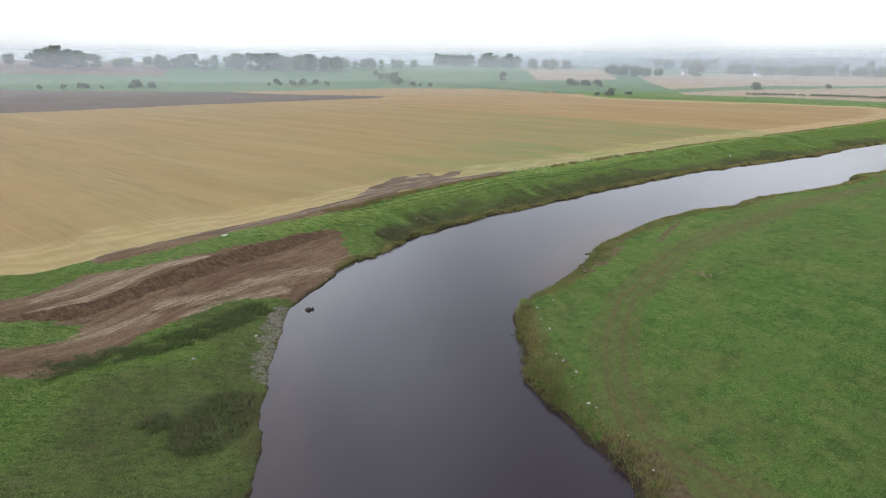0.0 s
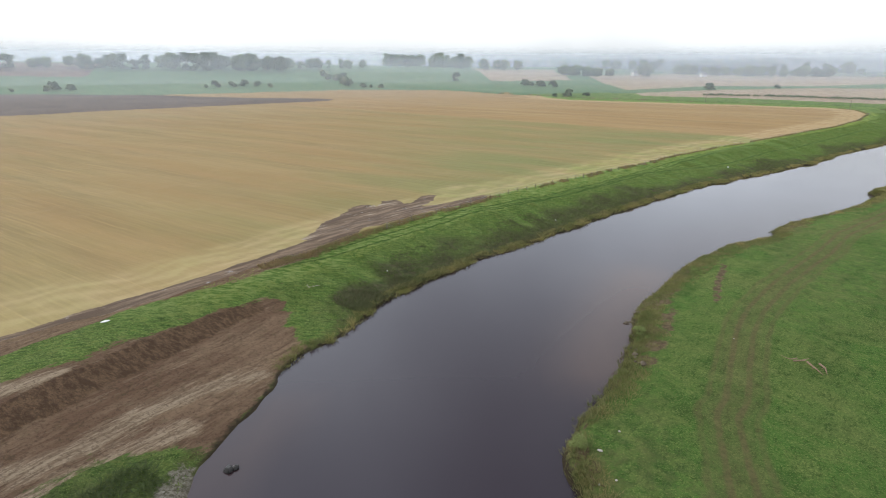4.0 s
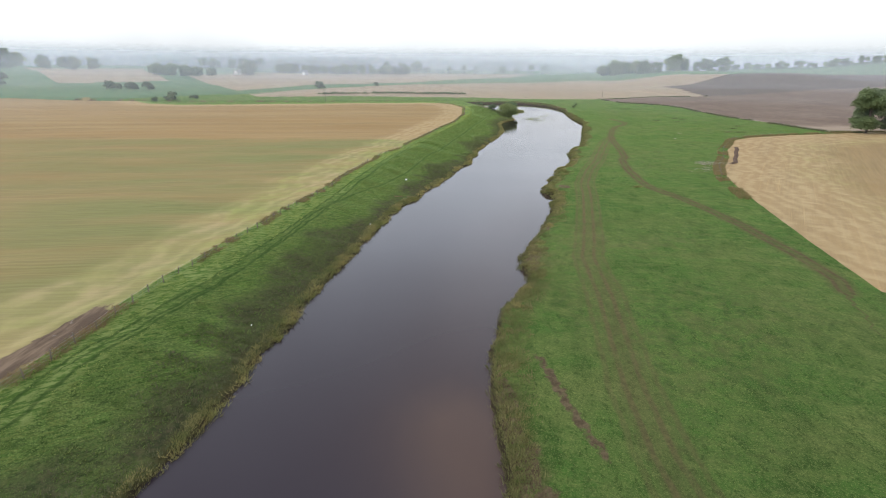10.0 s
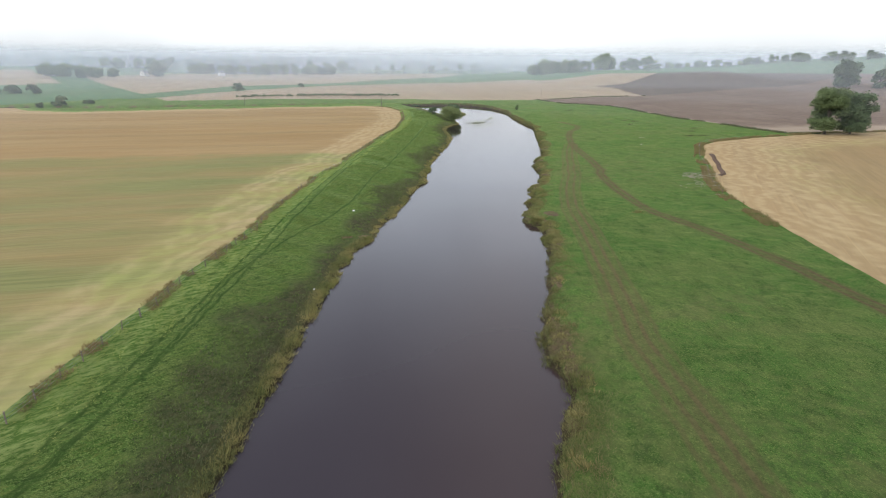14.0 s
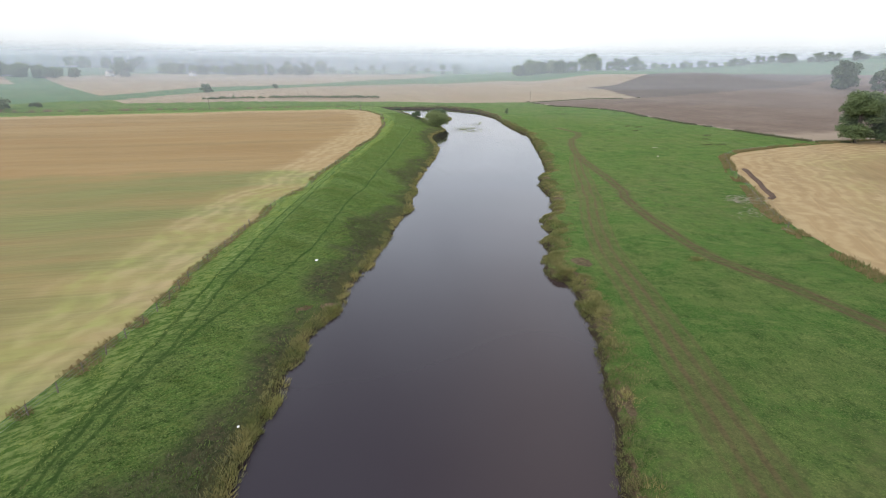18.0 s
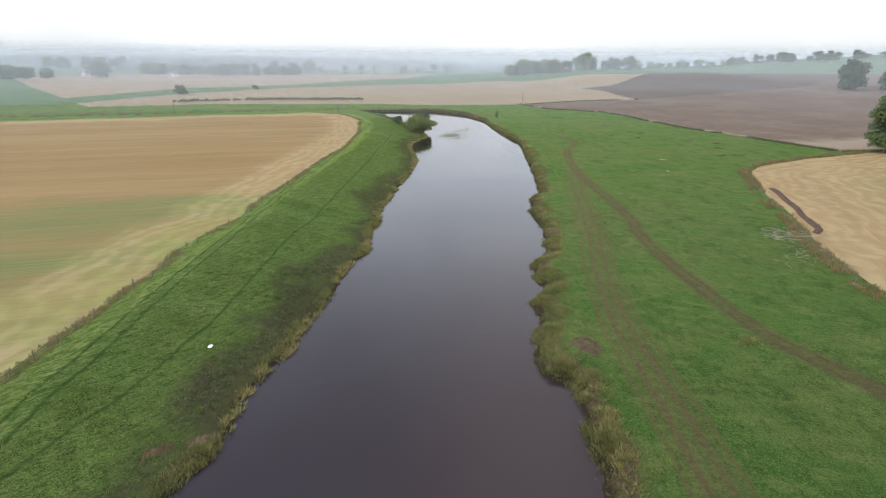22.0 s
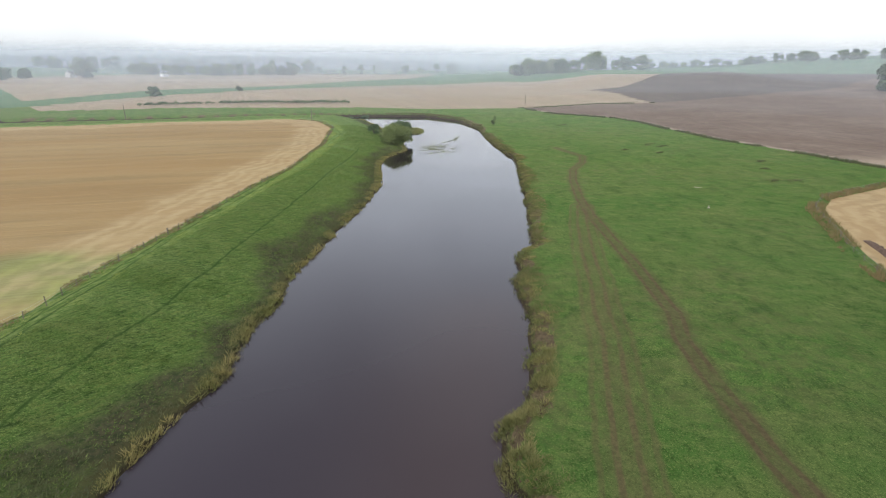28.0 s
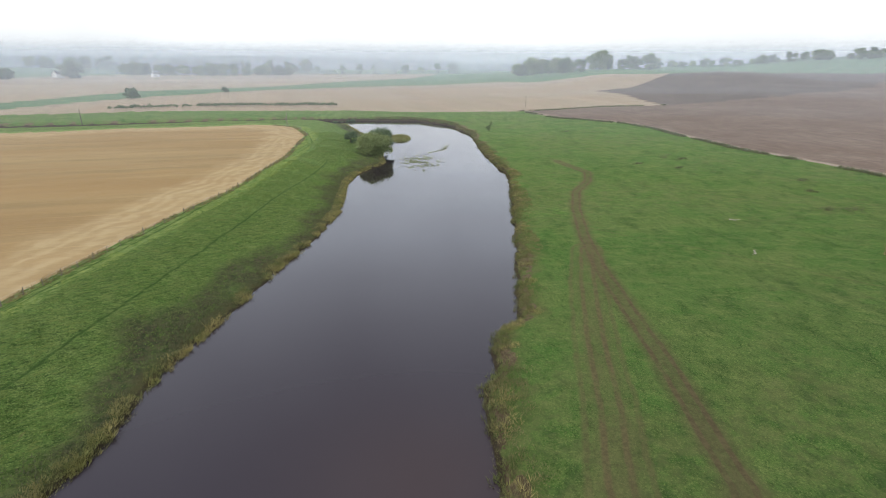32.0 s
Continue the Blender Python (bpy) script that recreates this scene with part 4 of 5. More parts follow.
# ---- helpers for things ----
def empty(name, place, label="", category="", group="", turn=0.0):
    ob = new(name)
    ob.matrix_world = pose(*place, 0, 0, turn)
    ob.empty_display_size = 0.3
    return tagged(ob, label, category, group)


def part(name, me, parent, label=""):
    ob = new(name, me)
    ob.parent = parent
    return tagged(ob, label) if label else ob


def bm_mesh(name, bm, material, smooth_faces=True):
    me = bpy.data.meshes.new(name)
    if smooth_faces:
        for f in bm.faces:
            f.smooth = True
    bm.to_mesh(me)
    bm.free()
    me.materials.append(material)
    return me


def tube(points, radii, sides=6):
    """Places and quads of a tapering tube through the points, closed at its end."""
    pts = arr(points)
    verts, faces = [], []
    for k, (p, r) in enumerate(zip(pts, radii)):
        ahead = pts[min(k + 1, len(pts) - 1)] - pts[max(k - 1, 0)]
        ahead = ahead / np.linalg.norm(ahead)
        a = np.cross(ahead, (0.31, 0.95, 0.02) if abs(ahead[1]) < 0.9 else (1, 0, 0))
        a = a / np.linalg.norm(a)
        b = np.cross(ahead, a)
        for s in range(sides):
            w = 2 * math.pi * s / sides
            verts.append(p + r * (math.cos(w) * a + math.sin(w) * b))
    for k in range(len(pts) - 1):
        for s in range(sides):
            i, j = k * sides + s, k * sides + (s + 1) % sides
            faces.append((i, j, j + sides, i + sides))
    tip = len(verts)
    verts.append(pts[-1])
    last = (len(pts) - 1) * sides
    faces += [(last + s, last + (s + 1) % sides, tip, tip) for s in range(sides)]
    return verts, faces


def tubes_mesh(name, tubes, material):
    bm = bmesh.new()
    for verts, faces in tubes:
        vs = [bm.verts.new(v) for v in verts]
        for f in faces:
            f = list(dict.fromkeys(f))
            bm.faces.new([vs[i] for i in f])
    return bm_mesh(name, bm, material)


def blades(name, places, tall, wide, count, spread, lean, material, seed, label, category):
    """Tufts of pointed blades, all in one mesh."""
    r = np.random.RandomState(seed)
    n = len(places)
    p = np.repeat(places, count, 0)
    m = n * count
    h = np.repeat(tall, count) * r.uniform(0.55, 1.15, m)
    a, b = r.uniform(0, 2 * np.pi, m), r.uniform(0, 2 * np.pi, m)
    off = np.sqrt(r.rand(m)) * spread
    base = p + np.column_stack([np.cos(a) * off, np.sin(a) * off, np.full(m, -0.04)])
    half = 0.5 * wide * r.uniform(0.6, 1.4, m)
    across = np.column_stack([np.cos(b) * half, np.sin(b) * half, np.zeros(m)])
    out = lean * h * r.uniform(0.2, 1.3, m)
    tip = base + np.column_stack([np.cos(a) * out, np.sin(a) * out, h])
    v = np.stack([base - across, base + across, tip], 1).reshape(-1, 3)
    me = mesh_from(name, v, np.arange(3 * m).reshape(-1, 3), material)
    return tagged(new(name, me), label, category, kind="stuff")


def beside(line, n, lo, hi, seed, a=None, b=None):
    """Random places beside a polyline, lo to hi metres from it on its left."""
    r = np.random.RandomState(seed)
    line = arr(line[a:b])
    seg = np.diff(line, axis=0)
    length = np.hypot(*seg.T)
    k = r.choice(len(seg), n, p=length / length.sum())
    u, off = r.rand(n), r.uniform(lo, hi, n)
    normal = np.column_stack([-seg[:, 1], seg[:, 0]]) / length[:, None]
    return line[k] + u[:, None] * seg[k] + off[:, None] * normal[k]


def lift(pts):
    h, d, e = survey(pts)
    return np.column_stack([pts, h]), d, e


def patchy(pts, size, level, shift=0.0):
    return fractal(pts[:, 0] + shift, pts[:, 1] - shift, size, 3) > level


def avoid(pts, *lines_):
    ok = np.ones(len(pts), bool)
    for line, gap in lines_:
        ok &= nearest(pts, line)[0] > gap
    return ok


# ---- grasses, weeds and reeds ----
rs = np.random.RandomState(3)
p = beside(WATER_L, 9000, -0.5, 1.5, 11, 15, 82)
p3, d, e = lift(p)
k = (d > -0.35) & (d < 1.7) & patchy(p, 5.0, -0.08)
blades("reed_fringe", p3[k], rs.uniform(0.22, 0.55, k.sum()), 0.06, 13, 0.34, 0.75, M_REED, 1, "yellowing reeds and sedge along the water's edge", "reeds")
p = beside(WATER_L, 26000, 0.6, 9.5, 12, 18, 82)
p3, d, e = lift(p)
k = (d > 0.5) & (d < 9.5) & (fractal(p[:, 0], p[:, 1], 14.0, 3) + rs.uniform(-0.3, 0.3, len(p)) > -0.25 + d * 0.075)
blades("bank_weeds", p3[k], rs.uniform(0.12, 0.45, k.sum()), 0.12, 6, 0.38, 0.8, M_WEED, 2, "dark green and brown nettles and dock on the lower bank", "weeds")
p = beside(WATER_L, 40000, 2.0, 24.0, 13, 18, 81)
p3, d, e = lift(p)
k = (d > 2) & (d < 24.5) & avoid(p, (BANK_PATH, 0.5), (BANK_TRACK, 1.3)) & (nearest(p, FIELD_EDGE)[0] > 5.2 + 2.0 * fractal(p[:, 0], p[:, 1], 6.0, 2)) & ~inside(p, EARTH_BANK) & ~inside(p, STUBBLE_W)
blades("bank_grass", p3[k], rs.uniform(0.10, 0.28, k.sum()), 0.11, 5, 0.34, 1.1, M_TUFT, 3, "coarse green grass on the flood bank", "grass")
p = beside(FIELD_EDGE, 15000, -6.0, -0.8, 18, 7, 42)
p3, d, e = lift(p)
k = (d > 4) & avoid(p, (BANK_TRACK, 0.8)) & ~inside(p, EARTH_BANK) & (fractal(p[:, 0], p[:, 1], 2.2, 3) > -0.2)
blades("mown_strip_grass", p3[k], rs.uniform(0.08, 0.22, k.sum()), 0.10, 6, 0.34, 1.2, M_MOWN, 70, "pale yellow-green cut grass along the top of the bank", "grass")
p = np.column_stack([rs.uniform(-75, -12, 26000), rs.uniform(10, 70, 26000)])
p3, d, e = lift(p)
k = (d > 0.8) & ~e & ~inside(p, EARTH_BANK) & ~inside(p, STUBBLE_W) & avoid(p, (FIELD_TRACK, 2.5)) & patchy(p, 7.0, -0.25)
blades("river_meadow_grass", p3[k], rs.uniform(0.08, 0.24, k.sum()), 0.11, 5, 0.34, 1.1, M_TUFT, 4, "green rough grass on the low river flat", "grass")
for n, (cx, cy, rx, ry, num, top) in enumerate(((-25.5, 42, 3.2, 5.2, 1100, 0.9), (-30.5, 40.5, 1.6, 1.5, 300, 0.8), (-17.5, 100.5, 5.5, 3.2, 1300, 1.1), (-12, 107, 4, 3, 700, 0.9))):
    w, q = rs.uniform(0, 2 * np.pi, num), np.sqrt(rs.rand(num))
    p = np.column_stack([cx + rx * q * np.cos(w), cy + ry * q * np.sin(w)])
    p3, d, e = lift(p)
    k = (d > 0.3) & (fractal(p[:, 0], p[:, 1], 2.4, 3) > -0.25 + 0.35 * q**2 * rs.rand(num))
    blades("nettle_patch", p3[k], rs.uniform(0.15, 0.55, k.sum()) * top, 0.12, 6, 0.38, 0.9, M_WEED, 20 + n, "dark patch of old nettles on the river flat", "weeds")
p = beside(WATER_R, 34000, -5.5, 0.6, 14, 2, 74)
p3, d, e = lift(p)
k = (d > -0.4) & (d < 4.2) & (fractal(p[:, 0] + 40, p[:, 1], 9.0, 3) + rs.uniform(-0.35, 0.35, len(p)) > -0.32 + np.maximum(d, 0) * 0.17)
blades("bank_margin", p3[k], rs.uniform(0.12, 0.42, k.sum()), 0.065, 10, 0.34, 0.8, make_blades("margin_weeds", (0.140, 0.140, 0.055), (0.300, 0.255, 0.120), (0.115, 0.150, 0.050)), 5, "rough brownish grass and weeds on the eroding bank edge", "weeds")
p = beside(WATER_R, 7000, -3.2, 0.3, 19, 2, 29)
p3, d, e = lift(p)
k = (d > -0.1) & (d < 3.4) & (fractal(p[:, 0], p[:, 1], 5.0, 3) + rs.uniform(-0.3, 0.3, len(p)) > -0.3 + np.maximum(d, 0) * 0.2)
blades("bank_margin", p3[k], rs.uniform(0.15, 0.45, k.sum()), 0.06, 10, 0.34, 0.8, M_REED, 71, "straw-coloured rank grass on the pasture's edge", "grass")
p = beside(BRAMBLES, 1700, -1.9, 1.9, 74)
p3, d, e = lift(p)
k = (d > 0.6) & patchy(p, 1.3, -0.10)
blades("bramble_strip", p3[k], rs.uniform(0.12, 0.45, k.sum()), 0.11, 8, 0.5, 1.1, make_blades("bramble_leaves", (0.058, 0.088, 0.038), (0.130, 0.150, 0.064), (0.090, 0.125, 0.045)), 75, "dark bramble and nettle strip below the dug earth", "brambles")
p = beside(WATER_R, 5200, -2.6, 0.5, 76, 37, 55)
p3, d, e = lift(p)
p3[:, 2] = np.maximum(p3[:, 2], -0.05)
k = (d > -1.0) & (d < 2.6) & patchy(p, 2.4, -0.05)
blades("reed_bed", p3[k], rs.uniform(0.2, 0.55, k.sum()), 0.09, 9, 0.4, 0.9, M_REED, 6, "yellow-green reed bed standing in the shallows", "reeds")


def clumps(line, gap, lo, hi, seed, a, b, tall, material, name, label, category, drop=0.25):
    """Overhanging clumps of rank growth in a broken row along the water's edge."""
    r = np.random.RandomState(seed)
    path = arr(line[a:b])
    seg = np.diff(path, axis=0)
    run = np.r_[0, np.cumsum(np.hypot(*seg.T))]
    spots, s_ = [], r.uniform(0, gap)
    while s_ < run[-1]:
        n = int(r.randint(5, 17))
        if r.rand() > drop:
            u = s_ + r.normal(0, 0.75, n)
            c = np.column_stack([np.interp(u, run, path[:, 0]), np.interp(u, run, path[:, 1])])
            ahead = np.column_stack([np.interp(u + 0.5, run, path[:, 0]), np.interp(u + 0.5, run, path[:, 1])]) - c
            ahead /= np.maximum(np.hypot(*ahead.T), 1e-6)[:, None]
            spots.append(c + np.column_stack([-ahead[:, 1], ahead[:, 0]]) * r.uniform(lo, hi, n)[:, None])
        s_ += gap * r.uniform(0.4, 1.7)
    q = np.concatenate(spots)
    q3, d_, _ = lift(q)
    q3[:, 2] = np.maximum(q3[:, 2], 0.0)
    ok = d_ > -1.1
    blades(name, q3[ok], r.uniform(tall * 0.55, tall * 1.15, ok.sum()), 0.085, 16, 0.42, 0.95, material, seed, label, category)


M_GOLD = make_blades("golden_sedge", (0.24, 0.205, 0.075), (0.42, 0.35, 0.150), (0.21, 0.225, 0.070))
M_OLIVE = make_blades("olive_tussock", (0.105, 0.115, 0.042), (0.235, 0.215, 0.090), (0.135, 0.165, 0.050))
clumps(WATER_L, 2.3, -0.35, 0.55, 81, 17, 84, 0.62, M_GOLD, "sedge_clumps", "golden sedge clumps leaning over the river's edge", "sedge")
clumps(WATER_R, 1.9, -1.5, 0.35, 82, 3, 74, 0.5, M_OLIVE, "bank_tussocks", "olive tussocks slumping from the eroded bank", "tussocks", 0.38)
clumps(WATER_R, 4.0, -2.6, -0.4, 83, 24, 70, 0.45, M_GOLD, "bank_sedge", "straw-coloured sedge on the eroded bank", "sedge", 0.3)
p = np.column_stack([rs.uniform(2, 330, 150000), rs.uniform(30, 330, 150000)])
p = p[(p[:, 1] - 60) < (p[:, 0] * 0.95 + 30)]
p = p[(p[:, 1] - 10) > (p[:, 0] * 0.42)]
p3, d, e = lift(p)
k = (d > 2.0) & e & (d < 115) & ~inside(p, STUBBLE_E) & ~inside(p, PLOUGH_E) & avoid(p, (TRACK_NEAR, 1.7), (TRACK_FAR, 1.8)) & (fractal(p[:, 0], p[:, 1], 11.0, 4) > -0.12)
blades("pasture_grass", p3[k], rs.uniform(0.05, 0.17, k.sum()), 0.12, 4, 0.36, 1.3, M_TUFT, 7, "tussocky grazed grass of the pasture", "grass")
p = beside(FIELD_EDGE, 14000, -1.6, 0.3, 15, 8, 42)
p3, d, e = lift(p)
k = patchy(p, 7.0, -0.18) & ~inside(p, EARTH_BANK) & ~inside(p, WET_PATCH) & (rs.rand(len(p)) < np.interp(p[:, 1], [110, 180, 250], [1.0, 0.8, 0.3]))
blades("fence_line_weeds", p3[k], rs.uniform(0.18, 0.5, k.sum()), 0.09, 7, 0.34, 0.6, M_DRY, 8, "dead brown docks and thistles along the field fence", "weeds")
p = beside(STUBBLE_E, 3600, 0.0, 3.2, 16, 1, 12)
p3, d, e = lift(p)
k = patchy(p, 6.0, -0.25)
blades("field_margin_weeds", p3[k], rs.uniform(0.4, 1.0, k.sum()), 0.12, 6, 0.3, 0.4, M_DRY, 9, "dry brown weeds on the stubble field's margin", "weeds")
p = beside(PLOUGH_E, 4200, -0.6, 3.0, 17, 1, 10)
p3, d, e = lift(p)
k = patchy(p, 8.0, -0.22)
blades("ditch_weeds", p3[k], rs.uniform(0.4, 1.1, k.sum()), 0.16, 6, 0.35, 0.4, M_WEED, 10, "dark weeds along the ditch below the ploughed field", "weeds")
RUSHES = [(312.3, 252.2, 5), (310.6, 246.3, 4), (295.0, 254.0, 3), (283.2, 204.8, 3), (264.4, 198.3, 4), (266.9, 193.7, 4), (297.2, 209.4, 3), (354.3, 315.0, 5), (295.0, 241.1, 2)]
for n, (cx, cy, rr) in enumerate(RUSHES):
    w, q = rs.uniform(0, 2 * np.pi, 60), rs.rand(60) * rr
    p3, d, e = lift(np.column_stack([cx + q * np.cos(w), cy + 0.5 * q * np.sin(w)]))
    blades("rush_clump", p3, rs.uniform(0.15, 0.4, 60), 0.14, 5, 0.4, 0.6, M_WEED, 40 + n, "dark green rush clump in the pasture", "rushes")
p3, d, e = lift(np.column_stack([123.8 + rs.normal(0, 0.6, 60), 156.3 + rs.normal(0, 0.5, 60)]))
blades("sedge_clump", p3, rs.uniform(0.2, 0.5, 60), 0.10, 6, 0.3, 0.7, M_REED, 59, "yellow sedge clump in the grazed pasture", "sedge")
# water weed at the bend: floating leaves and stems
def rafts(name, p, seed, label):
    """Floating leaves, each a small bent five-cornered pad, crowded into ragged rafts."""
    r = np.random.RandomState(seed)
    n, corner = len(p), np.linspace(0, 2 * np.pi, 5, endpoint=False)
    big = r.uniform(0.22, 0.55, n)[:, None]
    w = corner[None] + r.uniform(0, 6.28, n)[:, None]
    reach = big * r.uniform(0.7, 1.2, (n, 5))
    v = np.stack([p[:, :1] + reach * np.cos(w), p[:, 1:] + reach * np.sin(w) * 0.8, 0.03 + r.uniform(0, 0.10, (n, 5))], -1).reshape(-1, 3)
    tagged(new(name, mesh_from(name, v, np.arange(5 * n).reshape(-1, 5), M_LILY, shade=False)), label, "water weed", kind="stuff")


a_, b_ = rs.normal(0, 6.5, 620), rs.normal(0, 3.4, 620)
p = np.column_stack([258.8 + 0.72 * a_ - 0.69 * b_, 316.3 + 0.69 * a_ + 0.72 * b_])
rafts("water_weed", p[fractal(p[:, 0], p[:, 1], 3.0, 3) > -0.06], 60, "scattered rafts of yellowish water weed on the river")
rafts("water_weed", beside([(274.0, 327.5), (284.4, 328.8), (294.6, 335.9)], 90, -0.8, 0.8, 61), 62, "thin line of drifting water weed")


# ---- islet at the bend ----
def islet():
    bm = bmesh.new()
    bmesh.ops.create_grid(bm, x_segments=40, y_segments=24, size=1.0)
    for v in bm.verts:
        x, y = v.co.x, v.co.y
        r = math.hypot(x, y) if max(abs(x), abs(y)) < 1e-6 else math.hypot(x, y) * max(abs(x), abs(y)) / math.hypot(x, y)
        a = math.atan2(y, x)
        edge = r * (1 + 0.12 * math.sin(3 * a + 1) + 0.07 * math.sin(7 * a))
        v.co = Vector((14 * edge * math.cos(a), 5.2 * edge * math.sin(a), 0.55 * (1 - r**3) - 0.15 + 0.06 * math.sin(9 * x) * math.sin(11 * y)))
    g = Graph("islet_grass", 0.85, 0.2)
    g.colour(g.mix(g.span(g.noise(0.6, 4), 0.35, 0.65), (0.095, 0.135, 0.045), (0.16, 0.17, 0.07))).bump(g.noise(2.5, 5, 0.7), 0.8, 0.3)
    ob = new("islet", bm_mesh("islet", bm, g.mat))
    ob.matrix_world = pose(296.1, 366.7, 0, 0, 0, 47)
    tagged(ob, "low grassy islet in the river bend", "islet", kind="structure")
    w, q = rs.uniform(0, 2 * np.pi, 900), np.sqrt(rs.rand(900)) * 0.92
    p = np.column_stack([14 * q * np.cos(w), 5.2 * q * np.sin(w)])
    c, s = math.cos(radians(47)), math.sin(radians(47))
    p = np.column_stack([296.1 + c * p[:, 0] - s * p[:, 1], 366.7 + s * p[:, 0] + c * p[:, 1], 0.45 * (1 - q**3)])
    blades("islet_reeds", p, rs.uniform(0.3, 0.8, 900), 0.16, 5, 0.4, 0.35, M_REED, 63, "yellow-green sedge on the islet", "reeds")


islet()


# ---- trees ----
def crown_mesh(name, lobes, leaves, leaf, material, seed):
    """A crown of many small leaf clusters set on uneven lobes (x, y, z, radius)."""
    r = np.random.RandomState(seed)
    lobes = arr(lobes)
    area = lobes[:, 3] ** 2
    k = r.choice(len(lobes), leaves, p=area / area.sum())
    d = r.normal(size=(leaves, 3))
    d /= np.linalg.norm(d, axis=1)[:, None]
    d[:, 2] = np.where(d[:, 2] < -0.35, -d[:, 2] * 0.6, d[:, 2])
    reach = 1 + 0.22 * np.sin(5 * d[:, 0] + k) * np.cos(6 * d[:, 1] + 2 * k) + 0.12 * r.normal(size=leaves)
    rad = lobes[k, 3] * np.clip(reach, 0.45, 1.35) * np.where(r.rand(leaves) < 0.25, r.uniform(0.5, 0.95, leaves), 1.0)
    c = lobes[k, :3] + d * rad[:, None] * (1, 1, 0.85)
    n = d + 0.7 * r.normal(size=(leaves, 3)) + (0, 0, 0.35)
    n /= np.linalg.norm(n, axis=1)[:, None]
    a = np.cross(n, r.normal(size=(leaves, 3)))
    a /= np.linalg.norm(a, axis=1)[:, None]
    b = np.cross(n, a)
    s = (leaf * r.uniform(0.6, 1.4, leaves))[:, None]
    v = np.stack([c - a * s, c - b * s * 0.6 + n * s * 0.15, c + a * s * 1.1, c + b * s * 0.7 - n * s * 0.1], 1).reshape(-1, 3)
    return mesh_from(name, v, np.arange(4 * leaves).reshape(-1, 4), material, shade=False)


def trunk_mesh(tall, thick, lobes, seed, stems=1):
    r = np.random.RandomState(seed)
    lobes = arr(lobes)
    tubes = []
    for s in range(stems):
        dx, dy = (0, 0) if stems == 1 else r.uniform(-0.9, 0.9, 2) * thick * 4
        fork = tall * 0.42
        pts = [(dx * 0.4, dy * 0.4, -0.4), (dx * 0.5, dy * 0.5, tall * 0.08), (dx, dy, fork), (dx * 1.2 + r.normal() * 0.3, dy * 1.2 + r.normal() * 0.3, tall * 0.75)]
        tubes.append(tube(pts, [thick * 1.35, thick, thick * 0.7, thick * 0.2], 7))
        for lobe in lobes[r.permutation(len(lobes))[:6]]:
            z0 = fork * r.uniform(0.65, 1.1)
            top = lobe[:3] * (0.8, 0.8, 0.95)
            tubes.append(tube([(dx, dy, z0), (dx + (top[0] - dx) * 0.5, dy + (top[1] - dy) * 0.5, z0 + (top[2] - z0) * 0.65), tuple(top)], [thick * 0.45, thick * 0.26, thick * 0.07], 5))
    return tubes_mesh("trunk", tubes, M_BARK)


def lobes_for(tall, wide, count, seed, low=0.3):
    r = np.random.RandomState(seed)
    out = [(0, 0, tall * 0.72, wide * 0.30)]
    for k in range(count):
        z = r.uniform(low, 0.9)
        room = wide * 0.5 * math.sqrt(max(0.1, 1 - ((z - 0.52) / 0.5) ** 2)) * r.uniform(0.45, 0.85)
        a = k * 2.4 + r.uniform(-0.4, 0.4)
        out.append((room * math.cos(a), room * math.sin(a), tall * z, wide * r.uniform(0.16, 0.26)))
    return out


def tree_kind(tall, wide, lobe_count, leaves, leaf, material, seed, low=0.3, stems=1):
    lobes = lobes_for(tall, wide, lobe_count, seed, low)
    return trunk_mesh(tall, tall * 0.024, lobes, seed + 1, stems), crown_mesh("crown", lobes, leaves, leaf, material, seed + 2)


def plant(name, meshes, place, label, category, group="", scale=1.0, turn=0.0):
    z = float(ground_at([place])[0])
    ob = empty(name, (place[0], place[1], z), label, category, group, turn)
    ob.scale = (scale, scale, scale)
    for n, me in zip(("trunk", "crown"), meshes):
        part(n, me, ob)
    return ob


# two field trees, and willows at the bend
plant("field_tree", tree_kind(20, 12.5, 40, 26000, 0.33, M_LEAF_A, 101, 0.10), (306.6, 156), "broad bright green ash tree beside the stubble field", "tree")
plant("field_tree", tree_kind(17.5, 13, 40, 26000, 0.33, M_LEAF_B, 111, 0.08), (315.6, 148), "dark green spreading tree beside the stubble field", "tree", turn=40)
plant("willow_bush", tree_kind(7.6, 11, 26, 11000, 0.24, M_LEAF_P, 121, 0.05, 3), (253.6, 333.2), "rounded yellow-green willow on the river bank", "tree")
plant("willow_bush", tree_kind(8.2, 10, 26, 9000, 0.24, M_LEAF_B, 131, 0.05, 3), (262.1, 340.7), "dark willow leaning over the water", "tree", turn=70)
plant("willow_bush", tree_kind(4, 5, 12, 2500, 0.22, M_LEAF_B, 141, 0.1, 2), (258.7, 354.3), "small dark willow beside the bend", "tree", turn=20)
small = tree_kind(4.5, 5.0, 10, 1500, 0.22, M_LEAF_C, 151, 0.1, 2)
for n, (x, y) in enumerate(((344.9, 353.3), (354.8, 360.0), (335.7, 346.9), (297.5, 406.1))):
    plant("bank_bush", small, (x, y), "small grey-green bush on the river bank", "bush", "bushes at the bend", 0.3 + 0.08 * (n % 3), n * 70)
sap = tree_kind(2.1, 3.2, 14, 1900, 0.10, M_LEAF_P, 161, 0.04, 4)
plant("willow_sapling", sap, (4.4, 69.1), "yellow-green willow sapling on the pasture's edge", "bush", scale=0.5)
plant("willow_sapling", sap, (16.8, 90.5), "small pale willow sapling at the water's edge", "bush", scale=0.45, turn=80)

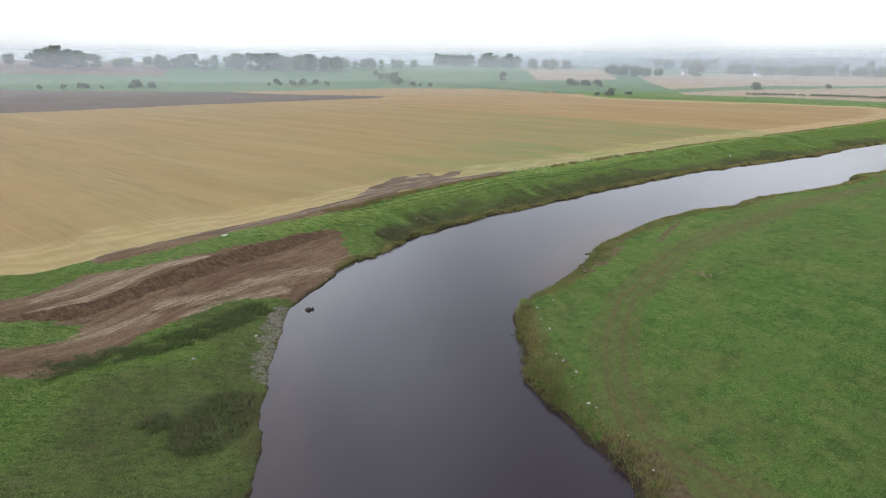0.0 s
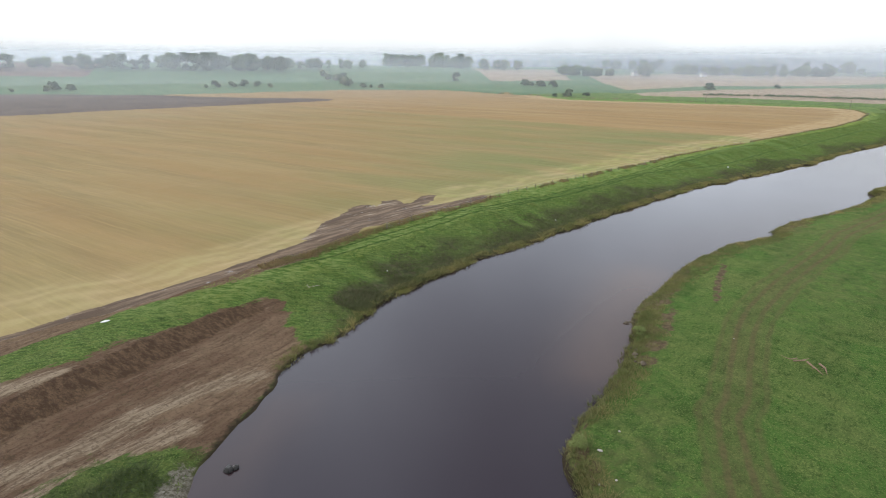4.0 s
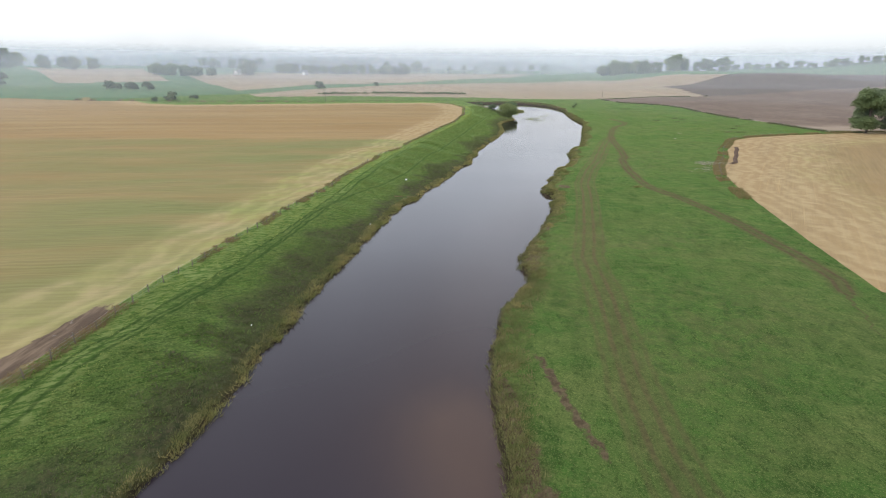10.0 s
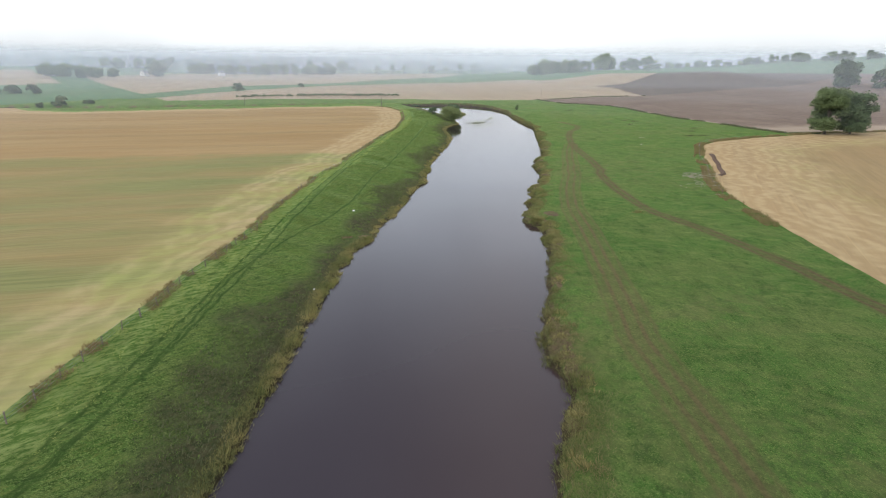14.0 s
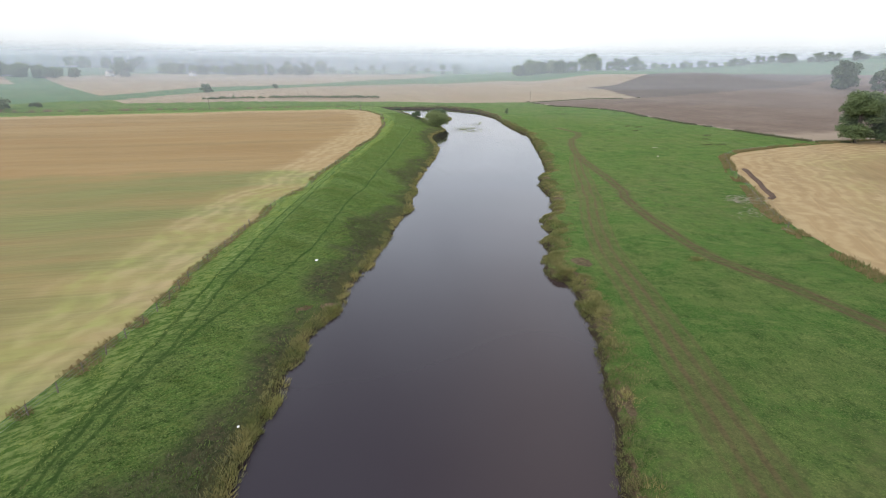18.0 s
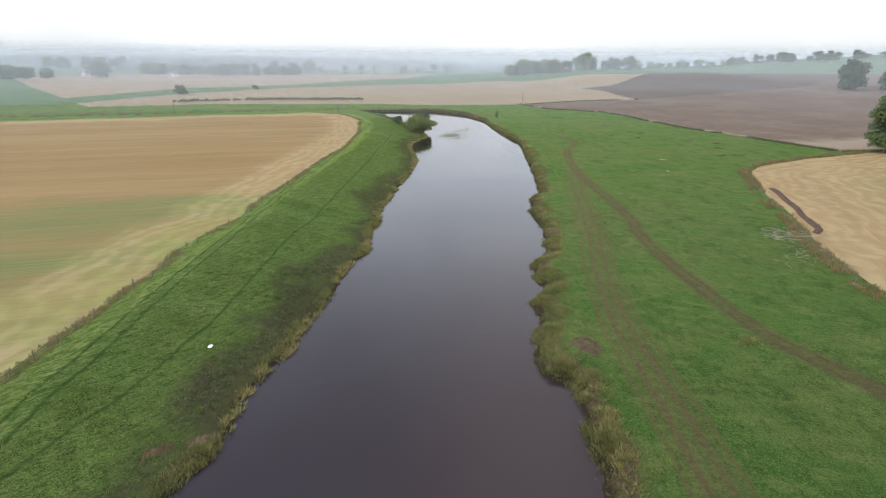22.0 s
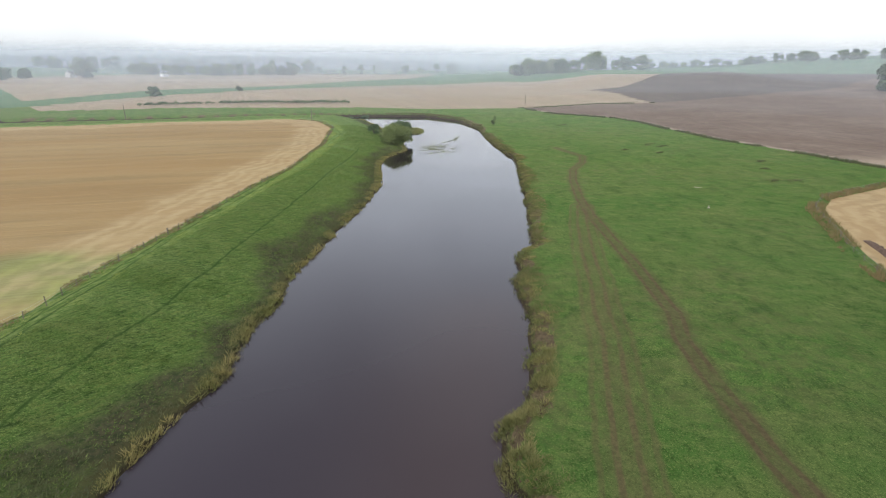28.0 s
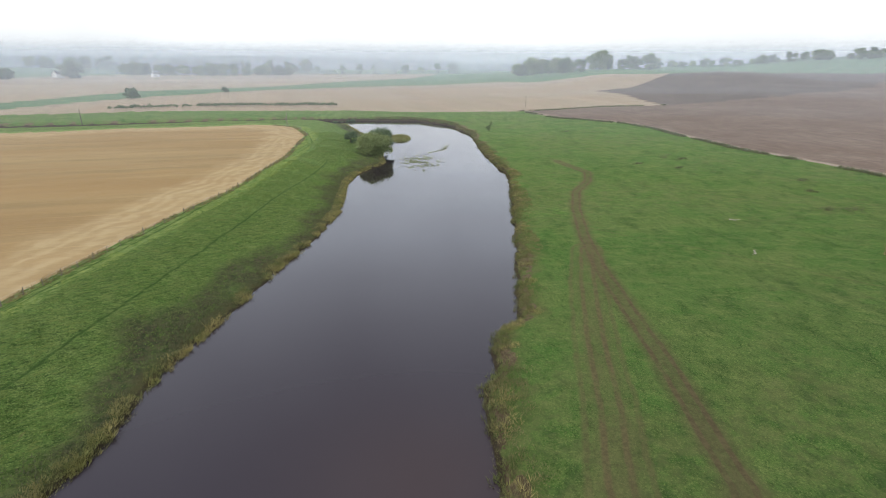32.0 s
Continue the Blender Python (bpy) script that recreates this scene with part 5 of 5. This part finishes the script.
# trees of the distance
FAR_KINDS = [tree_kind(17, 15, 18, 2200, 0.85, M_LEAF_B, 201, 0.08), tree_kind(15, 16, 18, 2200, 0.85, M_LEAF_A, 211, 0.08), tree_kind(19, 13, 16, 2000, 0.85, M_LEAF_B, 221, 0.06),
             tree_kind(12, 13, 16, 1800, 0.8, M_LEAF_B, 231, 0.05), tree_kind(20, 18, 20, 2600, 0.9, M_LEAF_A, 241, 0.08)]
FAR_BUSH = [tree_kind(5, 7, 9, 700, 0.5, M_LEAF_B, 251, 0.1, 2), tree_kind(4, 5, 8, 600, 0.45, M_LEAF_A, 261, 0.1, 2)]


def polar(bearing, far, eye=(0.0, 0.0)):
    return eye[0] + far * math.sin(radians(bearing)), eye[1] + far * math.cos(radians(bearing))


def tree_row(a, b, count, seed, group, label, low=0.8, high=1.1, kinds=FAR_KINDS, jitter=8.0, name="tree", category="tree"):
    r = random.Random(seed)
    for k in range(count):
        u = (k + 0.5) / count
        x = a[0] + (b[0] - a[0]) * u + r.uniform(-jitter, jitter)
        y = a[1] + (b[1] - a[1]) * u + r.uniform(-jitter, jitter)
        plant(name, kinds[r.randrange(len(kinds))], (x, y), label, category, group, r.uniform(low, high), r.uniform(0, 360))


RIDGE = "trees on the misty ridge"
for n, (b0, b1, far, count, lo, hi) in enumerate(((-45, -42.5, 880, 4, 0.7, 0.85), (-41.3, -36.8, 880, 10, 1.0, 1.3), (-35.8, -34.2, 890, 4, 0.5, 0.65), (-32.8, -30.8, 890, 4, 0.8, 1.0), (-30.4, -29, 890, 3, 1.0, 1.15), (-28.9, -26.9, 890, 4, 0.9, 1.05),
                                                (-26.2, -23.4, 890, 5, 1.05, 1.2), (-22.6, -22, 890, 2, 1.2, 1.3), (-21.8, -15.9, 900, 13, 1.05, 1.25), (-15, -12.5, 930, 4, 0.8, 1.0), (-12, -8.5, 960, 5, 0.6, 0.9), (-6.5, 1.8, 1120, 14, 1.1, 1.4), (2.8, 6.5, 1150, 6, 1.0, 1.2))):
    tree_row(polar(b0, far), polar(b1, far), count, 300 + n, RIDGE, "broadleaf tree on the ridge, pale in the mist", lo, hi)
tree_row((178, 975), (262, 985), 17, 330, "wood beyond the meadow", "dark tree of a small wood beyond the meadow", 0.7, 0.9, jitter=10)
tree_row((340, 1056), (354, 1046), 3, 331, "", "tall tree standing in the misty fields", 1.0, 1.25, jitter=3)
tree_row((444, 1148), (667, 1030), 34, 332, "valley tree line", "hazy tree in a line across the valley", 0.75, 1.05, jitter=10)
tree_row((720, 1040), (960, 900), 9, 333, "valley tree line", "hazy tree in a line across the valley", 0.6, 1.0, jitter=16)
tree_row(polar(54.6, 960, (12, 108)), polar(61.5, 900, (12, 108)), 12, 334, "wood beyond the hill", "tall tree of a wood behind the hill", 1.05, 1.3, jitter=12)
tree_row(polar(61.5, 980, (12, 108)), polar(66, 1050, (12, 108)), 9, 335, "wood beyond the hill", "tree on the skyline behind the hill", 1.0, 1.25, jitter=10)
tree_row(polar(66, 1180, (12, 108)), polar(90, 1180, (12, 108)), 64, 336, "hedgerow on the eastern hill", "hedgerow tree on the misty skyline", 0.42, 0.8, jitter=12)
tree_row(polar(13, 1330, (72, 152)), polar(37, 1250, (72, 152)), 46, 350, "misty woodland", "blue-grey tree of a wood fading into mist", 0.9, 1.25, jitter=22)
tree_row(polar(-2, 1560, (72, 152)), polar(30, 1500, (72, 152)), 44, 351, "misty woodland", "blue-grey tree of a wood fading into mist", 0.6, 0.85, jitter=30)
tree_row((650, 208), (657, 200), 2, 337, "", "rounded dark tree beyond the ploughed field", 1.2, 1.3, jitter=3)
tree_row((668, 186), (716, 163), 4, 338, "trees by the farm lane", "dark tree beyond the ploughed field", 1.2, 1.5, jitter=4)
SCRUB = "scrub on the far meadow"
tree_row((102, 612), (134, 603), 7, 340, SCRUB, "low willow scrub on the far meadow", 0.45, 0.9, FAR_BUSH, 6, "bush", "bush")
plant("bush", FAR_BUSH[1], (116, 601), "tall rounded bush in the meadow scrub", "bush", scale=1.7)
tree_row((87, 745), (124, 730), 5, 341, SCRUB, "hazy bush below the wood", 1.0, 1.6, FAR_BUSH, 6, "bush", "bush")
tree_row(polar(-9.4, 700), polar(-12.3, 860), 9, 342, "gorse bank", "dark gorse on the hillside", 1.4, 2.2, FAR_BUSH, 6, "bush", "bush")
tree_row(polar(-8.6, 690), polar(-6.6, 690), 4, 343, "gorse bank", "dark gorse on the hillside", 0.8, 1.2, FAR_BUSH, 5, "bush", "bush")
tree_row(polar(-41, 640), polar(-32, 650), 8, 344, "field edge bushes", "small bush on the far field edge", 0.7, 1.5, FAR_BUSH, 8, "bush", "bush")
tree_row(polar(-23, 700), polar(-17, 700), 8, 345, "field edge bushes", "small bush on the far field edge", 0.8, 1.4, FAR_BUSH, 8, "bush", "bush")
tree_row((367, 681), (376, 683), 1, 346, "", "hazy bush on the bank across the fields", 0.8, 1.0, FAR_BUSH, 2, "bush", "bush")
plant("bush", FAR_BUSH[0], (285, 662), "round bush on the bank between pale fields", "bush", scale=1.5)
plant("tree", FAR_KINDS[3], polar(0.4, 800), "lone small tree on the green slope", "tree", scale=0.9)


# the hedge across the meadow
def hedge(line, tall, label, seed):
    r = np.random.RandomState(seed)
    line = arr(line)
    lobes = []
    origin = line[0]
    z0 = float(ground_at([tuple(origin)])[0])
    for a, b in zip(line[:-1], line[1:]):
        n = int(np.hypot(*(b - a)) / 1.6)
        for k in range(n):
            p = a + (b - a) * k / n + r.uniform(-0.3, 0.3, 2)
            t = tall * r.uniform(0.6, 1.1)
            if r.rand() < 0.9:
                lobes.append((p[0] - origin[0], p[1] - origin[1], float(ground_at([tuple(p)])[0]) - z0 + t * 0.5, t * 0.62))
    ob = empty("hedge", (origin[0], origin[1], z0), label, "hedge")
    part("leaves", crown_mesh("leaves", lobes, len(lobes) * 40, 0.45, M_LEAF_B, seed), ob)
    part("stems", tubes_mesh("stems", [tube([(x, y, z - 1.2), (x, y, z + 0.3)], [0.08, 0.03], 4) for x, y, z, _ in lobes], M_BARK), ob)


hedge([(244, 582), (298, 562), (340, 528), (366, 505)], 2.6, "dark trimmed hedge along the foot of the far field", 401)
hedge([(270, 468), (311, 451), (333, 444)], 1.6, "dark growth on the bank of the far reach", 403)


# ---- fences ----
def post_mesh(tall, half, seed):
    r = random.Random(seed)
    bm = bmesh.new()
    bmesh.ops.create_cone(bm, cap_ends=True, segments=7, radius1=half, radius2=half * 0.9, depth=tall + 0.4)
    for v in bm.verts:
        v.co.z += tall / 2 - 0.2
        v.co.x += r.uniform(-0.01, 0.01)
        v.co.z += 0.04 * (v.co.x / half) if v.co.z > 0.5 else 0
    return bm_mesh("post", bm, M_POST, False)


POSTS = [post_mesh(1.15, 0.065, 1), post_mesh(1.2, 0.07, 2), post_mesh(1.05, 0.06, 3)]


def fence(line, gap, label, seed, wires=3):
    line, r = arr(line), random.Random(seed)
    z0 = float(ground_at([tuple(line[0])])[0])
    ob = empty("fence", (line[0][0], line[0][1], z0), label, "fence")
    spots, carry = [], 0.0
    for a, b in zip(line[:-1], line[1:]):
        n = np.hypot(*(b - a))
        s = carry
        while s < n:
            spots.append(a + (b - a) * s / n)
            s += gap
        carry = s - n
    z = ground_at(spots)
    rel = [(p[0] - line[0][0], p[1] - line[0][1], h - z0) for p, h in zip(spots, z)]
    for k, q in enumerate(rel):
        me = POSTS[r.randrange(3)]
        po = part("post", me, ob)
        big = 1.7 if k % 20 == 0 else 1.0
        po.matrix_basis = pose(*q, r.uniform(-5, 5), r.uniform(-5, 5), r.uniform(0, 360)) @ Matrix.Diagonal((big, big, 1.08 if big > 1 else r.uniform(0.9, 1.1), 1))
    for w in range(wires):
        part("wire", tubes_mesh("wire", [tube([(x, y, zz + 0.35 + 0.33 * w) for x, y, zz in rel], [0.008] * len(rel), 3)], M_METAL), ob, "thin galvanised fence wire")


EDGE = [(x + 0.9, y - 1.0) for x, y in FIELD_EDGE]
fence(EDGE[12:27], 3.4, "post and wire fence between stubble and flood bank", 1)
fence(EDGE[26:42], 3.4, "weathered post and wire fence along the stubble field", 2)
fence([(x - 2, y + 0.5) for x, y in PLOUGH_E[2:7]], 4.5, "post and wire fence below the ploughed field", 3)
fence([(x, y + 1.7) for x, y in STUBBLE_E[2:10]], 4.5, "old wire fence round the stubble field", 4)


# ---- power poles ----
def power_pole(place, tall, lean, label, arm=True):
    z = float(ground_at([place])[0])
    ob = empty("power_pole", (place[0], place[1], z), label, "power pole", "power poles", 40)
    ob.matrix_world = pose(place[0], place[1], z, lean[0], lean[1], 40)
    part("pole", tubes_mesh("pole", [tube([(0, 0, -1), (0, 0, tall * 0.5), (0, 0, tall)], [0.21, 0.19, 0.15], 8)], M_POST), ob)
    if arm:
        bm = bmesh.new()
        bmesh.ops.create_cube(bm, size=1)
        bmesh.ops.scale(bm, vec=(1.9, 0.10, 0.12), verts=bm.verts)
        bmesh.ops.translate(bm, vec=(0, 0.14, tall - 0.35), verts=bm.verts)
        bmesh.ops.bevel(bm, geom=bm.edges[:], offset=0.015, segments=1, affect="EDGES")
        part("crossarm", bm_mesh("crossarm", bm, M_POST, False), ob)
        for x in (-0.85, 0, 0.85):
            part("insulator", tubes_mesh("insulator", [tube([(x, 0.14, tall - 0.3), (x, 0.14, tall - 0.18), (x, 0.14, tall - 0.08)], [0.05, 0.07, 0.04], 6)], M_WHITE), ob, "pale ceramic insulator")


power_pole((203.5, 489), 9.0, (3, -6), "leaning wooden power pole at the stubble's edge")
power_pole((443.5, 399.5), 7.5, (0, 1), "wooden power pole between two far fields")
power_pole((268.6, 414.9), 6.5, (0, 0), "thin wooden pole at the field's corner", False)


# ---- far farm buildings ----
def farmhouse(place, turn, long, deep, tall, label):
    z = float(ground_at([place])[0])
    ob = empty("farmhouse", (place[0], place[1], z), label, "house", "", turn)
    bm = bmesh.new()
    x, y = long / 2, deep / 2
    v = [bm.verts.new(q) for q in ((-x, -y, -1), (x, -y, -1), (x, y, -1), (-x, y, -1), (-x, -y, tall), (x, -y, tall), (x, y, tall), (-x, y, tall), (-x, 0, tall + deep * 0.42), (x, 0, tall + deep * 0.42))]
    for f in ((0, 1, 5, 4), (2, 3, 7, 6), (1, 2, 6, 9, 5), (3, 0, 4, 8, 7)):
        bm.faces.new([v[i] for i in f])
    part("wall", bm_mesh("wall", bm, M_HOUSE, False), ob)
    bm = bmesh.new()
    over, rise = 0.4, tall + deep * 0.42 + 0.12
    for s in (-1, 1):
        a = [bm.verts.new(q) for q in ((-x - over, s * (y + over), tall - 0.25), (x + over, s * (y + over), tall - 0.25), (x + over, 0, rise), (-x - over, 0, rise))]
        b = [bm.verts.new(q.co + Vector((0, 0, 0.22))) for q in a]
        bm.faces.new(a), bm.faces.new(b)
        for i in range(4):
            bm.faces.new((a[i], a[(i + 1) % 4], b[(i + 1) % 4], b[i]))
    roof = part("roof", bm_mesh("roof", bm, M_SLATE, False), ob)
    for cx in (-x * 0.8, x * 0.8):
        bm = bmesh.new()
        bmesh.ops.create_cube(bm, size=1)
        bmesh.ops.scale(bm, vec=(0.7, 0.7, 1.8), verts=bm.verts)
        bmesh.ops.translate(bm, vec=(cx, 0, rise + 0.5), verts=bm.verts)
        part("chimney", bm_mesh("chimney", bm, M_HOUSE, False), roof)
    for k in range(3):
        for zz in (1.4, 3.9):
            if zz < tall - 0.5:
                bm = bmesh.new()
                bmesh.ops.create_cube(bm, size=1)
                bmesh.ops.scale(bm, vec=(0.9, 0.12, 1.3), verts=bm.verts)
                bmesh.ops.translate(bm, vec=(-x * 0.6 + k * x * 0.6, -y - 0.02, zz), verts=bm.verts)
                part("window", bm_mesh("window", bm, M_SLATE, False), ob, "dark window")


farmhouse((336, 1075), 40, 14, 7, 5.2, "white farmhouse among hazy trees")
farmhouse((455, 1062), 30, 11, 6, 4.2, "small pale cottage in the misty fields")
farmhouse((196, 1010), 15, 12, 7, 4.6, "grey farmhouse behind the small wood")


# ---- loose things ----
def rock_mesh(name, size_, seed, material, flat=0.7):
    bm = bmesh.new()
    bmesh.ops.create_icosphere(bm, subdivisions=2, radius=size_)
    for v in bm.verts:
        n = noise.fractal(v.co * (1.3 / size_) + Vector((seed * 7.1, seed * 3.3, 0)), 1.0, 2.0, 3)
        v.co *= 1 + 0.28 * n
        v.co.z *= flat
    return bm_mesh(name, bm, material, False)


ROCKS = [rock_mesh("stone", 0.11, 1, M_STONE), rock_mesh("stone", 0.08, 2, M_STONE), rock_mesh("stone", 0.15, 3, M_STONE)]
STONES = [(6.4, 65), (5, 64.7), (7.2, 62.2), (5.8, 59.4), (6.3, 57.8), (8.0, 54.5), (7.4, 56.2), (8.3, 49.8), (9.6, 47.0), (10.2, 46.4), (12.3, 42.6), (6.1, 68.6), (8.4, 70.9), (27, 88), (9.1, 52.3), (13.4, 38.4), (-29, 64.4), (-28.6, 58.5), (-28.3, 61.2), (-29.4, 56.3), (-33, 52)]
for n, (x, y) in enumerate(STONES):
    z = float(ground_at([(x, y)])[0])
    ob = new("stone", ROCKS[n % 3])
    ob.matrix_world = pose(x, y, max(z, 0) + 0.05, 0, 0, n * 47) @ Matrix.Diagonal((1 + 0.3 * (n % 3), 1, 1, 1))
    tagged(ob, "pale stone lying in the short grass", "stone", "stones on the river bank")
for n, (x, y, s) in enumerate(((-25.1, 67.4, 1.5), (-24.6, 67.65, 1.1))):
    ob = new("boulder", rock_mesh("boulder", 0.26 * s, 10 + n, M_DARKSTONE, 0.9))
    ob.matrix_world = pose(x, y, 0.06)
    tagged(ob, "wet black boulder breaking the river's surface", "boulder", "boulders in the shallows")
r2 = np.random.RandomState(90)
for n in range(26):
    a, b = (12.6, 82), (17.5, 98)
    u = r2.rand()
    x, y = a[0] + (b[0] - a[0]) * u + r2.uniform(0.0, 1.8), a[1] + (b[1] - a[1]) * u + r2.uniform(-1, 1)
    ob = new("clod", rock_mesh("clod", r2.uniform(0.10, 0.34), 20 + n, M_CLOD, 0.6))
    z = float(ground_at([(x, y)])[0])
    ob.matrix_world = pose(x, y, max(z, -0.1) + 0.08, 0, 0, n * 31)
    tagged(ob, "slumped clod of bank earth at the water's edge", "clod", "slumped earth")


def branch_heap(name, place, count, long, spread, material, label, category, seed, thick=0.05):
    """Bare branches lying criss-cross, each a forked, bent stick."""
    r = random.Random(seed)
    z0 = float(ground_at([place])[0])
    ob = empty(name, (place[0], place[1], z0), label, category)
    for k in range(count):
        n = r.uniform(0.35, 1.0) * long
        a, x, y = r.uniform(0, 2 * math.pi), r.gauss(0, spread[0]), r.gauss(0, spread[1])
        h = float(ground_at([(place[0] + x, place[1] + y)])[0]) - z0 + r.uniform(0.03, 0.4)
        bend = r.uniform(-0.5, 0.5)
        p = [(x, y, h), (x + n * 0.5 * math.cos(a), y + n * 0.5 * math.sin(a), h + r.uniform(0, 0.3)), (x + n * math.cos(a + bend), y + n * math.sin(a + bend), h + r.uniform(-0.05, 0.3))]
        t = thick * r.uniform(0.6, 1.4)
        q = [p[1], (p[1][0] + n * 0.35 * math.cos(a - 0.8), p[1][1] + n * 0.35 * math.sin(a - 0.8), p[1][2] + 0.15)]
        part("branch", tubes_mesh("branch", [tube(p, [t, t * 0.75, t * 0.25], 5), tube(q, [t * 0.55, t * 0.2], 4)], material), ob)


branch_heap("brushwood", (173.3, 162.0), 64, 3.6, (2.6, 1.3), M_DRIFT, "heap of bleached bare branches on the pasture", "branches", 1, 0.04)
branch_heap("brushwood", (162.2, 157.4), 30, 1.8, (3.2, 1.5), M_DRIFT, "scattered bleached branches beside the field margin", "branches", 2, 0.035)
branch_heap("fallen_branch", (31.9, 82.2), 4, 3.6, (0.7, 0.7), M_DRIFT_B, "broken brown branches lying on the pasture", "branches", 3, 0.085)
branch_heap("fallen_branch", (-26.3, 101.2), 3, 1.6, (0.5, 0.5), M_DRIFT, "bleached sticks lying in the bank grass", "branches", 7, 0.05)
branch_heap("fallen_branch", (223.7, 201.7), 2, 3.2, (0.4, 0.4), M_DRIFT, "bleached log lying on the pasture", "branches", 4, 0.10)
branch_heap("fallen_branch", (241.8, 211.9), 1, 2.6, (0.2, 0.2), M_DRIFT, "short pale branch on the pasture", "branches", 5, 0.08)
branch_heap("fallen_branch", (152.2, 149.1), 2, 2.0, (0.4, 0.4), M_DRIFT, "pale stick lying on the pasture", "branches", 6, 0.06)


def spoil_heap(line, label):
    """A long low ridge of dug earth."""
    line = arr(line)
    bm, rows = bmesh.new(), []
    seg = np.cumsum(np.r_[0, np.hypot(*np.diff(line, axis=0).T)])
    for s in np.arange(0, seg[-1], 0.5):
        x, y = np.interp(s, seg, line[:, 0]), np.interp(s, seg, line[:, 1])
        s2 = min(s + 1, seg[-1])
        dx, dy = np.interp(s2, seg, line[:, 0]) - np.interp(s2 - 1, seg, line[:, 0]), np.interp(s2, seg, line[:, 1]) - np.interp(s2 - 1, seg, line[:, 1])
        n = math.hypot(dx, dy)
        row, end = [], min(1, s / 2, (seg[-1] - s) / 2)
        for k in range(9):
            u = (k - 4) / 4
            q = Vector((x - dy / n * u * 0.7, y + dx / n * u * 0.7, 0))
            z = float(ground_at([(q.x, q.y)])[0])
            q.z = z - 0.05 + max(0, (1 - u * u)) * (0.55 + 0.6 * noise.noise(Vector((q.x, q.y, 0)) * 1.4)) * (0.3 + 0.7 * end) + 0.12 * noise.noise(Vector((q.x, q.y, 4)) * 4)
            row.append(bm.verts.new(q))
        rows.append(row)
    for a, b in zip(rows[:-1], rows[1:]):
        for k in range(8):
            bm.faces.new((a[k], b[k], b[k + 1], a[k + 1]))
    tagged(new("spoil_heap", bm_mesh("spoil_heap", bm, M_SPOIL)), label, "earth heap")


spoil_heap([(216.9, 173.4), (211.1, 170.4), (204.2, 167.7), (197.3, 164.3), (190.9, 161.9), (182.6, 157.9), (178.8, 158.1)], "long dark heap of dug earth on the stubble")


def board(place, long, wide, turn, label, name):
    z = float(ground_at([place])[0])
    bm = bmesh.new()
    bmesh.ops.create_grid(bm, x_segments=8, y_segments=5, size=0.5)
    for v in bm.verts:
        v.co = Vector((v.co.x * long, v.co.y * wide, 0.05 * math.sin(5 * v.co.x + 3 * v.co.y) + 0.02))
    top = bmesh.ops.extrude_face_region(bm, geom=bm.faces[:])
    bmesh.ops.translate(bm, vec=(0, 0, 0.05), verts=[g for g in top["geom"] if isinstance(g, bmesh.types.BMVert)])
    bmesh.ops.recalc_face_normals(bm, faces=bm.faces[:])
    ob = new(name, bm_mesh(name, bm, M_WHITE))
    ob.matrix_world = pose(place[0], place[1], z + 0.14, 10, -6, turn)
    tagged(ob, label, "litter")


board((82.1, 202.2), 0.55, 0.4, 35, "white plastic sheet lying in the bank grass", "plastic_sheet")
board((-46.2, 86.8), 1.0, 0.22, 18, "white plank lying on the bare earth", "plank")
board((52.5, 172.8), 0.2, 0.16, 10, "white scrap of plastic on the bank", "plastic_sheet")
board((-16.2, 110.2), 0.17, 0.15, 60, "white scrap of plastic in the bank grass", "plastic_sheet")
board((16.2, 141.5), 0.17, 0.15, 60, "white scrap of plastic in the bank grass", "plastic_sheet")
